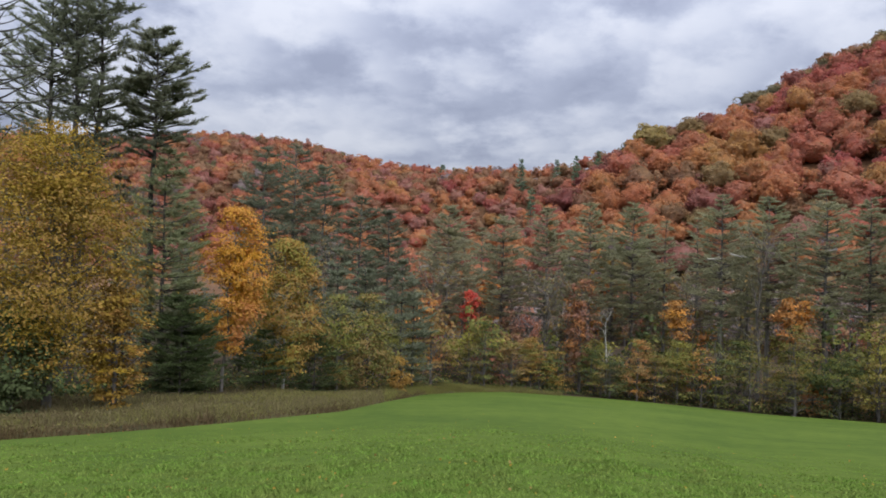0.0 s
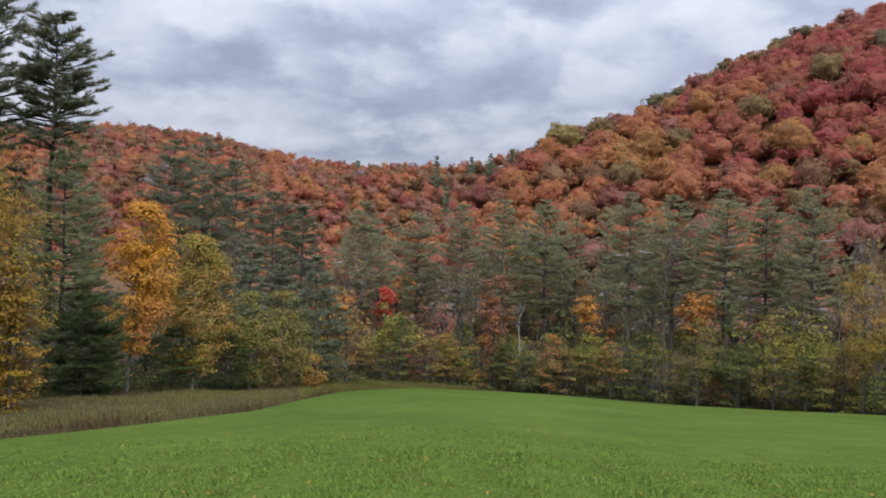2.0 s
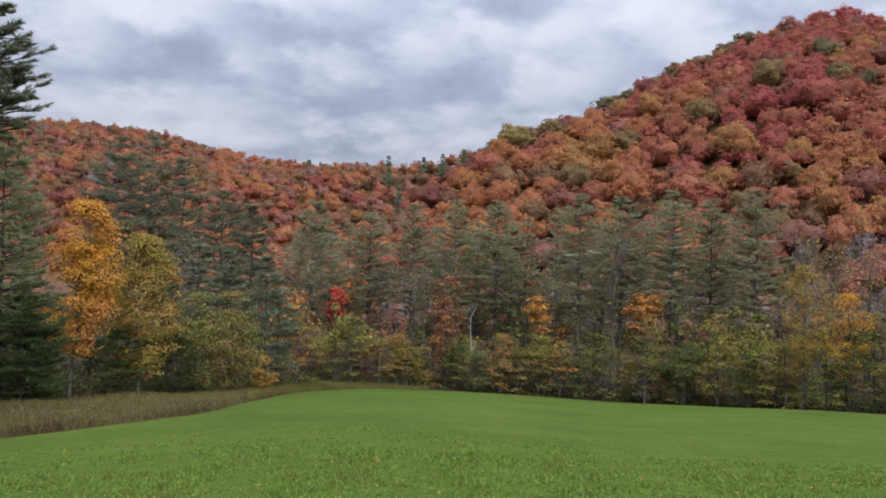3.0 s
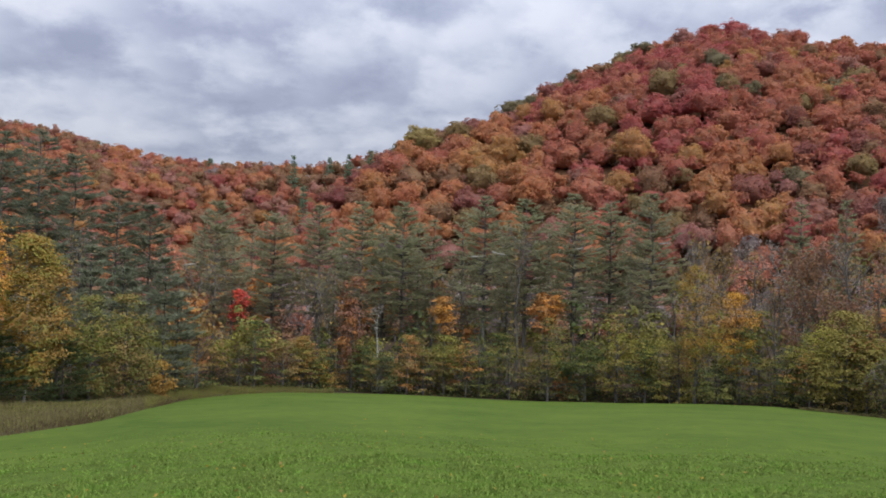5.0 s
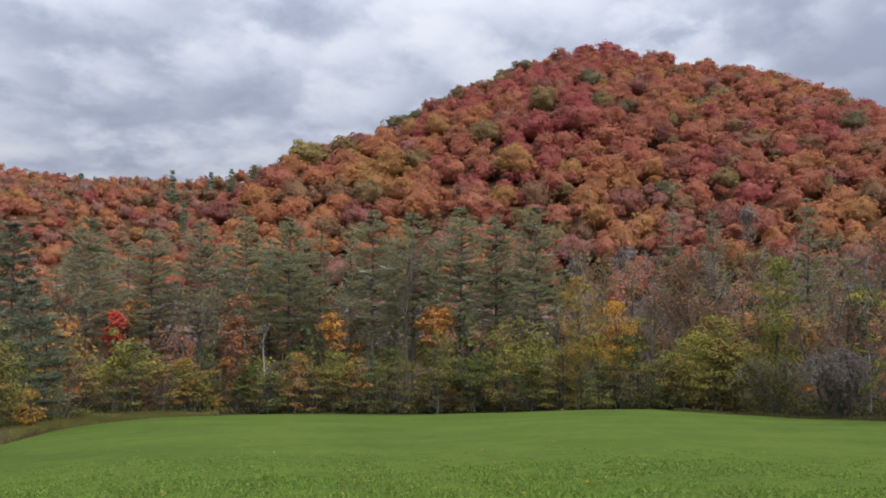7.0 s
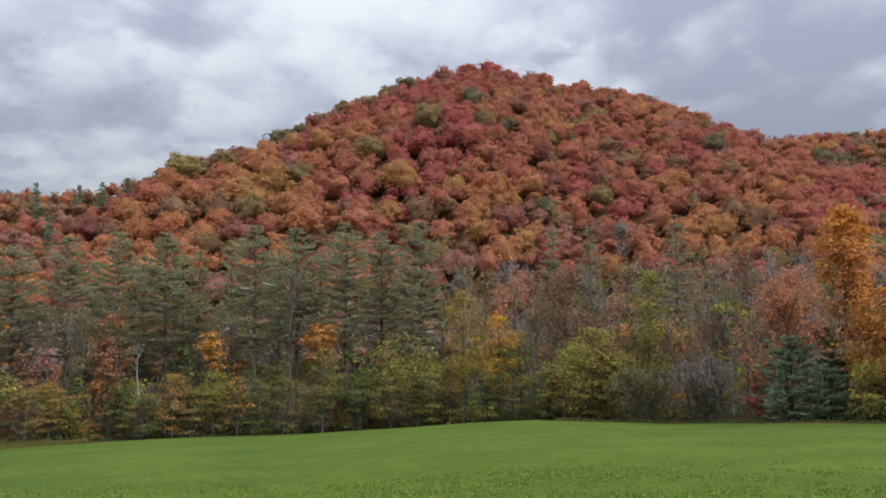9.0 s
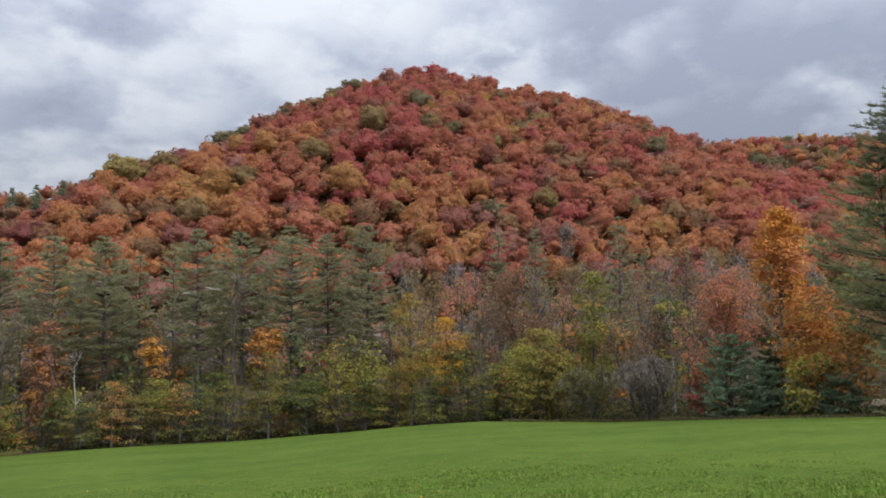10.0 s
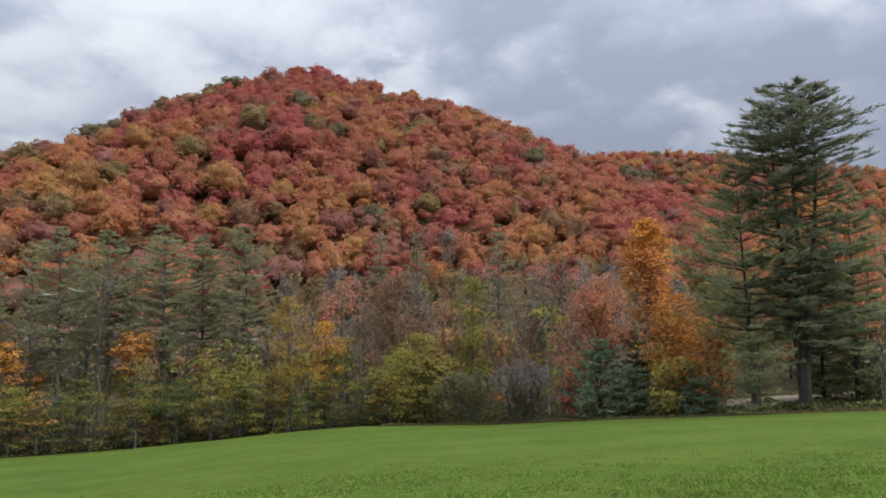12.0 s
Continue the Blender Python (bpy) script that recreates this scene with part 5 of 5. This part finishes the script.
# filling behind the big pine and along the road
white_pine("hemlock_bush", 68.0, 60, -1.42, 2.9, "dark hemlock boughs low beside the big pine", 244, whorls=12, per=7, tufts=13, blades=10, size=0.4, clear=0.0, colour='green_pine', width=0.07, peak=0.5)
white_pine("hemlock_bush", 71.9, 70, -0.88, 3.8, "dark hemlock boughs low beside the road", 245, whorls=12, per=7, tufts=9, blades=10, size=0.45, clear=0.06, width=0.11, peak=0.5)
white_pine("hemlock_bush", 74.3, 71, -2.36, 3.1, "small dark hemlock beside the road", 246, whorls=10, per=7, tufts=8, blades=10, size=0.45, clear=0.06, width=0.11, peak=0.5)
broadleaf("maple_tree", 71.3, 88, 7.81, 5.8, "rust", "rust maple seen behind the big pine", 247, leaves=3000, size=0.2, clear=0.2, second='orange')
broadleaf("maple_tree", 74.8, 86, 4.95, 4.4, "salmon", "pale red maple beyond the road", 248, leaves=2200, size=0.2, clear=0.2, second='rust')
white_pine("pine_tree", 50.2, 105, 6.28, 2.6, "thin green pine among bare maples", 249, whorls=18, per=7, tufts=12, blades=9, size=0.46, clear=0.2, width=0.11, inner=0.25, ragged=0.25, outline=PINE)
white_pine("pine_tree", 41.5, 118, 5.66, 2.4, "green pine rising behind bare maples", 250, whorls=18, per=7, tufts=12, blades=9, size=0.46, clear=0.2, width=0.11, inner=0.25, ragged=0.25, outline=PINE)
white_pine("pine_tree", 44.2, 120, 5.63, 2.3, "green pine rising behind bare maples", 251, whorls=18, per=7, tufts=12, blades=9, size=0.46, clear=0.2, width=0.11, inner=0.25, ragged=0.25, outline=PINE)
bare_tree("bare_maple", 63.3, 92, 1.59, 3.9, "grey-brown thinning maple beyond the road", 252, clear=0.05, twigs=300, leaves=900, colour='brown', size=0.18)
broadleaf("maple_tree", 65.6, 100, 2.71, 4.5, "olive", "dull olive maple beyond the road", 253, leaves=2600, size=0.19, clear=0.05, second='brown')
bare_tree("bare_maple", 67.8, 96, 2.25, 4.1, "grey-brown thinning maple beyond the road", 254, clear=0.05, twigs=300, leaves=900, colour='brown', size=0.18)
broadleaf("maple_tree", 70.0, 104, 2.56, 4.7, "rust", "dull rust maple beyond the road", 255, leaves=2600, size=0.19, clear=0.05, second='brown')
bare_tree("bare_maple", 71.6, 94, 1.37, 4.0, "grey-brown thinning maple beyond the road", 256, clear=0.05, twigs=300, leaves=900, colour='brown', size=0.18)
broadleaf("maple_tree", 73.3, 100, 1.69, 4.5, "brown", "dull brown maple beyond the road", 257, leaves=2600, size=0.19, clear=0.05, second='brown')
bare_tree("bare_maple", 75.1, 96, 1.27, 4.1, "grey-brown thinning maple beyond the road", 258, clear=0.05, twigs=300, leaves=900, colour='brown', size=0.18)
# grey and mauve trees at the foot of the hill
bare_tree("bare_maple", 35.2, 108, 4.11, 4.1, "grey-mauve leafless maple at the foot of the hill", 259, twigs=190, leaves=350, colour='maroon', size=0.2, twig='pale')
bare_tree("bare_maple", 36.8, 113, 3.29, 4.3, "brown thinning maple at the foot of the hill", 260, twigs=190, leaves=900, colour='brown', size=0.2, twig='pale')
bare_tree("bare_maple", 40.1, 118, 4.51, 4.5, "grey-mauve leafless maple at the foot of the hill", 261, twigs=190, leaves=350, colour='grey', size=0.2, twig='pale')
bare_tree("bare_maple", 41.8, 109, 4.08, 4.1, "brown thinning maple at the foot of the hill", 262, twigs=190, leaves=900, colour='brown', size=0.2, twig='pale')
bare_tree("bare_maple", 44.3, 114, 4.46, 4.3, "grey-mauve leafless maple at the foot of the hill", 263, twigs=190, leaves=350, colour='maroon', size=0.2, twig='pale')
bare_tree("bare_maple", 46.8, 119, 4.01, 4.5, "brown thinning maple at the foot of the hill", 264, twigs=190, leaves=900, colour='brown', size=0.2, twig='pale')
bare_tree("bare_maple", 48.5, 110, 4.82, 4.2, "grey-mauve leafless maple at the foot of the hill", 265, twigs=190, leaves=350, colour='grey', size=0.2, twig='pale')
bare_tree("bare_maple", 51.0, 115, 3.72, 4.4, "brown thinning maple at the foot of the hill", 266, twigs=190, leaves=900, colour='brown', size=0.2, twig='pale')
bare_tree("bare_maple", 52.2, 120, 4.74, 4.5, "grey-mauve leafless maple at the foot of the hill", 267, twigs=190, leaves=350, colour='maroon', size=0.2, twig='pale')
bare_tree("bare_maple", 55.1, 111, 4.25, 4.2, "brown thinning maple at the foot of the hill", 268, twigs=190, leaves=900, colour='brown', size=0.2, twig='pale')
bare_tree("bare_maple", 58.4, 116, 4.56, 4.4, "grey-mauve leafless maple at the foot of the hill", 269, twigs=190, leaves=350, colour='grey', size=0.2, twig='pale')
bare_tree("bare_maple", 60.3, 121, 4.09, 4.6, "brown thinning maple at the foot of the hill", 270, twigs=190, leaves=900, colour='brown', size=0.2, twig='pale')
# dark spruces on the ridge line
white_pine("ridge_spruce", 5.6, 515, 8.25, 4.1, "small dark spruce on the ridge", 271, whorls=15, per=8, tufts=5, blades=7, size=1.1, clear=0.05, width=0.5, dead=0.05, colour='spruce', outline=[(0, 1.0), (0.5, 0.7), (1, 0.2)])
white_pine("ridge_spruce", 9.6, 490, 8.50, 3.9, "small dark spruce on the ridge", 272, whorls=15, per=8, tufts=5, blades=7, size=1.1, clear=0.05, width=0.5, dead=0.05, colour='spruce', outline=[(0, 1.0), (0.5, 0.7), (1, 0.2)])
white_pine("ridge_spruce", -0.2, 590, 7.69, 3.9, "small dark spruce on the ridge", 273, whorls=15, per=8, tufts=5, blades=7, size=1.1, clear=0.05, width=0.5, dead=0.05, colour='spruce', outline=[(0, 1.0), (0.5, 0.7), (1, 0.2)])
white_pine("ridge_spruce", 6.4, 300, 6.21, 2.8, "small dark spruce on the ridge", 274, whorls=15, per=8, tufts=5, blades=7, size=1.1, clear=0.05, width=0.5, dead=0.05, colour='spruce', outline=[(0, 1.0), (0.5, 0.7), (1, 0.2)])
white_pine("ridge_spruce", 8.2, 505, 8.24, 3.3, "small dark spruce on the ridge", 275, whorls=15, per=8, tufts=5, blades=7, size=1.1, clear=0.05, width=0.5, dead=0.05, colour='spruce', outline=[(0, 1.0), (0.5, 0.7), (1, 0.2)])
white_pine("ridge_spruce", 11.2, 480, 8.87, 3.5, "small dark spruce on the ridge", 276, whorls=15, per=8, tufts=5, blades=7, size=1.1, clear=0.05, width=0.5, dead=0.05, colour='spruce', outline=[(0, 1.0), (0.5, 0.7), (1, 0.2)])
# bleached boughs in the pine row
dead_limb(19.3, 1.31, 1.8, 0.0)
dead_limb(20.9, 1.55, 2.0, -0.3)
dead_limb(26.6, 2.03, 1.6, 0.05)
dead_limb(28.5, 2.22, 2.4, 0.3)
dead_limb(-5.7, 2.90, 2.0, 0.1)
dead_limb(-5.9, 0.70, 1.8, 0.05)
dead_limb(-1.2, 0.19, 1.6, 0.05)
dead_limb(32.7, 2.55, 1.4, -0.05)

# ---- thinning trees on the foot of the hill ----


def build_hill_foot():
    rng = np.random.default_rng(91)
    kinds = []
    for i, (c, n, label) in enumerate((("grey", 500, "bare grey maple on the foot of the hill"), ("maroon", 900, "thinning mauve-brown maple on the foot of the hill"), ("brown", 900, "thinning brown maple on the foot of the hill"),
                                       ("salmon", 1100, "thinning pale orange maple on the foot of the hill"), ("grey", 800, "bare grey-mauve ash on the foot of the hill"))):
        kinds.append(tagged(bare_tree("bare_maple", 38 + 4.5 * i, 236, 3.0, 5.5, label, 500 + i, colour=c, twigs=150, leaves=n, size=0.3, fine=0.085, twig="pale"), group="thinning trees on the foot of the hill"))
    for i in range(66):
        az = 6 + 61 * (i + rng.uniform(0, 1)) / 46 if i < 46 else -12 + 45 * (i - 46 + rng.uniform(0, 1)) / 20
        d = rng.uniform(196, 256) if az > 33 else rng.uniform(165, 232)
        k = rng.uniform(0.75, 1.1)
        copy_thing(kinds[rng.integers(0, 5)], Matrix.Translation(place(az, d)) @ Matrix.Rotation(rng.uniform(0, 6.28), 4, "Z") @ Matrix.Diagonal((k, k, k * rng.uniform(0.9, 1.1), 1)))


build_hill_foot()

# ---- shaded wood behind the first trees ----


def build_fill():
    """Repeated trees that close the gaps between the ones above."""
    rng = np.random.default_rng(77)
    kinds = []
    for i, (c, s2, label) in enumerate((("olive", "brown", "olive understory tree in the shaded wood"), ("brown", "rust", "brown-leaved understory tree in the wood"), ("green", "olive", "dark green hemlock in the shaded wood"),
                                        ("olive", "rust", "olive and rust understory maple in the wood"), ("lime", "olive", "yellow-green understory maple in the wood"))):
        kinds.append(broadleaf("understory_tree", 8 + 3 * i, 107, -4.5, 2.6, c, label, 300 + i, leaves=800, size=0.195, clear=0.05, second=s2, peak=0.45))
    for i in range(3):
        kinds.append(bare_tree("bare_tree", 10 + 5 * i, 116, -2.2 + 0.8 * i, 3.0, "bare grey tree standing in the wood", 320 + i, twigs=110, leaves=160, colour="brown"))
    for src in kinds:
        tagged(src, group="trees of the wood's edge")
    for i in range(16):
        az = rng.uniform(-31, 78)
        d = float(column(TREE_EDGE, az, 1)) + rng.uniform(5, 24)
        src = kinds[rng.integers(0, len(kinds))]
        k = rng.uniform(0.75, 1.25) * (0.8 if az < -5 or az > 50 else 1)
        p = place(az, d)
        copy_thing(src, Matrix.Translation(p) @ Matrix.Rotation(rng.uniform(0, 6.28), 4, "Z") @ Matrix.Diagonal((k, k, k * rng.uniform(0.85, 1.1), 1)))
    for i in range(28):
        az = -3 + 60 * (i + rng.uniform(0, 1)) / 28
        d = float(column(TREE_EDGE, az, 1)) + rng.uniform(5, 14)
        k = rng.uniform(1.05, 1.6)
        copy_thing(kinds[(i * 5 + rng.integers(0, 3)) % len(kinds)], Matrix.Translation(place(az, d)) @ Matrix.Rotation(rng.uniform(0, 6.28), 4, "Z") @ Matrix.Diagonal((k, k, k * rng.uniform(0.9, 1.15), 1)))
    # a closed front of young trees along the meadow
    front = []
    for i, (c, s2, label) in enumerate((("olive", "brown", "olive and brown young maple in a row along the meadow"), ("brown", "olive", "brown and olive young maple along the meadow"), ("green", "olive", "dark green young hemlock along the meadow"),
                                        ("olive", "gold", "olive young maple with golden tips along the meadow"), ("olive", "rust", "olive young beech with rusty leaves along the meadow"))):
        front.append(broadleaf("young_tree", 6.5 + 9 * i, 101, -5.2 + 0.3 * i, 2.7, c, label, 340 + i, leaves=2000, size=0.105, clear=0.03, second=s2, peak=0.35, flat=0.2, uneven=0.8))
    for src in front:
        tagged(src, group="young trees along the meadow")
    for i in range(24):
        az = -6 + 60 * (i + rng.uniform(0, 1)) / 27
        d = float(column(TREE_EDGE, az, 1)) + rng.uniform(0.8, 4.5)
        k = rng.uniform(0.72, 1.2)
        copy_thing(front[(i * 3 + rng.integers(0, 2)) % 5], Matrix.Translation(place(az, d)) @ Matrix.Rotation(rng.uniform(0, 6.28), 4, "Z") @ Matrix.Diagonal((k, k, k * rng.uniform(0.85, 1.15), 1)))


build_fill()


def build_undergrowth():
    """Low dark brush on the floor of the wood's edge."""
    rng = np.random.default_rng(78)
    n = 32000
    az = rng.uniform(-34, 80, n)
    d = column(TREE_EDGE, az, 1) + rng.uniform(0.0, 1.0, n) ** 1.5 * 16 + 0.8
    clump = smooth_noise(az * 1.0, d * 0.3, 0.9, 21)
    hgt = np.clip(0.7 + 0.9 * clump, 0.1, 2.0) * np.where(az > 58, 0.45, 1) * rng.uniform(0, 1, n) + 0.05
    pos = np.stack([d * np.sin(np.radians(az)), d * np.cos(np.radians(az)), land(az, d) + hgt], 1)
    v, f = leaf_quads(rng, pos, rng.normal(0, 0.5, (n, 3)) + [0, 0, 1], 0.14, 0.6, 0.4)
    cols = [LEAF["green"], LEAF["olive"], LEAF["brown"], LEAF["maroon"]]
    slot = rng.choice(4, n, p=[0.72, 0.16, 0.09, 0.03])
    tagged(new("undergrowth", mesh_of("undergrowth", v, [f], cols, slot)), "low dark brush and ferns along the foot of the trees", "brush", kind="stuff")


build_undergrowth()

# ---- the gravel road behind the big pine ----


def build_road():
    azs = np.linspace(61, 100, 60)
    rows = []
    for k, share in enumerate((0.0, 0.12, 0.5, 0.88, 1.0)):
        d = 69.5 + 7.5 * share + 0.3 * np.sin(azs * 0.7 + k)
        z = land(azs, d) + (0.02, 0.16, 0.22, 0.16, 0.02)[k]
        rows.append(np.stack([d * np.sin(np.radians(azs)), d * np.cos(np.radians(azs)), z], 1))
    v = np.concatenate(rows)
    i, j = np.meshgrid(np.arange(4), np.arange(59), indexing="ij")
    q = np.stack([i * 60 + j, i * 60 + j + 1, (i + 1) * 60 + j + 1, (i + 1) * 60 + j], -1).reshape(-1, 4)
    tagged(new("road", mesh_of("road", v, [q[:, ::-1]], [ROCK], smooth=True)), "pale gravel road behind the trees", "road", kind="structure")


build_road()

# ---- dry weeds between the meadow and the trees ----


def build_weeds():
    rng = np.random.default_rng(5)
    n = 50000
    az = rng.uniform(-36, 9, n)
    de, dt = column(FIELD_EDGE, az, 1), column(TREE_EDGE, az, 1)
    d = de + 0.7 + rng.uniform(0, 1, n) ** 1.25 * (dt - de + 1.0)
    more = rng.uniform(41.5, 56, 7000)
    az = np.concatenate([az, more])
    d2 = column(FIELD_EDGE, more, 1) + rng.uniform(0.2, 1, 7000) * np.clip(3.0 + 2.5 * np.sin(more), 0.8, 5)
    d = np.concatenate([d, d2])
    corner = rng.uniform(-9, 9, 16000)
    az = np.concatenate([az, corner])
    d = np.concatenate([d, column(FIELD_EDGE, corner, 1) + 0.2 + rng.uniform(0, 1, 16000) * (column(TREE_EDGE, corner, 1) - column(FIELD_EDGE, corner, 1) + 2)])
    strip = rng.uniform(52, 78, 5000)
    az = np.concatenate([az, strip])
    d = np.concatenate([d, column(FIELD_EDGE, strip, 1) + rng.uniform(0.1, 2.6, 5000)])
    n = len(az)
    x, y = d * np.sin(np.radians(az)), d * np.cos(np.radians(az))
    root = np.stack([x, y, land(az, d)], 1)
    tall = np.clip(0.36 + 0.24 * smooth_noise(x, y, 1.6, 31), 0.15, 0.85)
    tall = np.where(az > 40, tall * 0.75, tall)
    ways = rng.normal(0, 0.42, (n, 3)) + [0, 0, 1]
    v, f = blade_tris(rng, root, ways, tall[:, None], 0.034)
    rusty = (smooth_noise(x, y, 3.5, 33) + 0.6 * (az < -24) - 0.3 - 2.0 * (az > -16) + 2.6 * ((d - column(FIELD_EDGE, az, 1) < 1.5) & (az < 12)) + rng.normal(0, 0.35, n)) > 0.55
    greenish = (smooth_noise(x, y, 4.5, 35) + rng.normal(0, 0.5, n)) > 0.5
    greenish |= (az > -4) & (az < 20) & (rng.uniform(0, 1, n) < 0.75)
    slot = np.where(rusty, 1, np.where(greenish, 2, 0))
    # seed heads on some stems
    k = rng.choice(n, 16000, replace=False)
    hv, hf = leaf_quads(rng, root[k] + unit(ways[k]) * tall[k][:, None] * rng.uniform(0.7, 1.0, (16000, 1)), rng.normal(0, 1, (16000, 3)), 0.05, 0.5)
    me = mesh_of("dry_weeds", np.concatenate([v, hv]), [f, hf + len(v)], [DRY_GRASS, RUST_WEED, LEAF["olive"]], np.concatenate([slot, slot[k]]))
    tagged(new("dry_weeds", me), "tall dry brown weeds and grass beside the mown meadow", "weeds", kind="stuff")


build_weeds()

# ---- meadow grass ----


def build_grass():
    rng = np.random.default_rng(6)
    n = 210000
    az = rng.uniform(-34, 82, n)
    d = 5.0 * (27 / 5.0) ** rng.uniform(0, 1, n) ** 1.1
    keep = d < column(FIELD_EDGE, az, 1) + 0.1
    az, d = az[keep], d[keep]
    n = len(az)
    x, y = d * np.sin(np.radians(az)), d * np.cos(np.radians(az))
    tuft = smooth_noise(x, y, 0.22, 41) * 0.5 + smooth_noise(x, y, 0.9, 42) * 0.5
    near = np.clip((27 - d) / 15, 0, 1)
    tall = np.clip(0.085 + 0.09 * tuft, 0.035, 0.22) * (0.08 + 0.92 * near ** 0.8)
    root = np.stack([x, y, land(az, d) - 0.01], 1)
    ways = rng.normal(0, 0.85, (n, 3)) * [1, 1, 0.4] + [0, 0, 0.7]
    v, f = blade_tris(rng, root, ways, tall[:, None], (0.013 + 0.0019 * d)[:, None])
    tagged(new("meadow_grass", mesh_of("meadow_grass", v, [f], [GRASS_BLADE])), "short lush green meadow grass in small tufts", "grass", kind="stuff")
    # fallen leaves caught on the grass
    m = 520
    az = rng.uniform(-34, 82, m)
    d = 8.5 * (34 / 8.5) ** rng.uniform(0, 1, m)
    keep = (d < column(FIELD_EDGE, az, 1) - 1) & (rng.uniform(0, 1, m) < np.where(az > 40, 0.35, 1))
    az, d = az[keep], d[keep]
    pos = np.stack([d * np.sin(np.radians(az)), d * np.cos(np.radians(az)), land(az, d) + 0.07], 1)
    v, f = leaf_quads(rng, pos, np.tile([0, 0, 1.0], (len(az), 1)), 0.03, 0.7, 0.5)
    slot = rng.choice(3, len(az), p=[0.5, 0.3, 0.2])
    tagged(new("fallen_leaves", mesh_of("fallen_leaves", v, [f], [LEAF["yellow"], LEAF["brown"], LEAF["gold"]], slot)), "yellow and brown fallen leaves scattered on the grass", "leaves", kind="stuff")


build_grass()
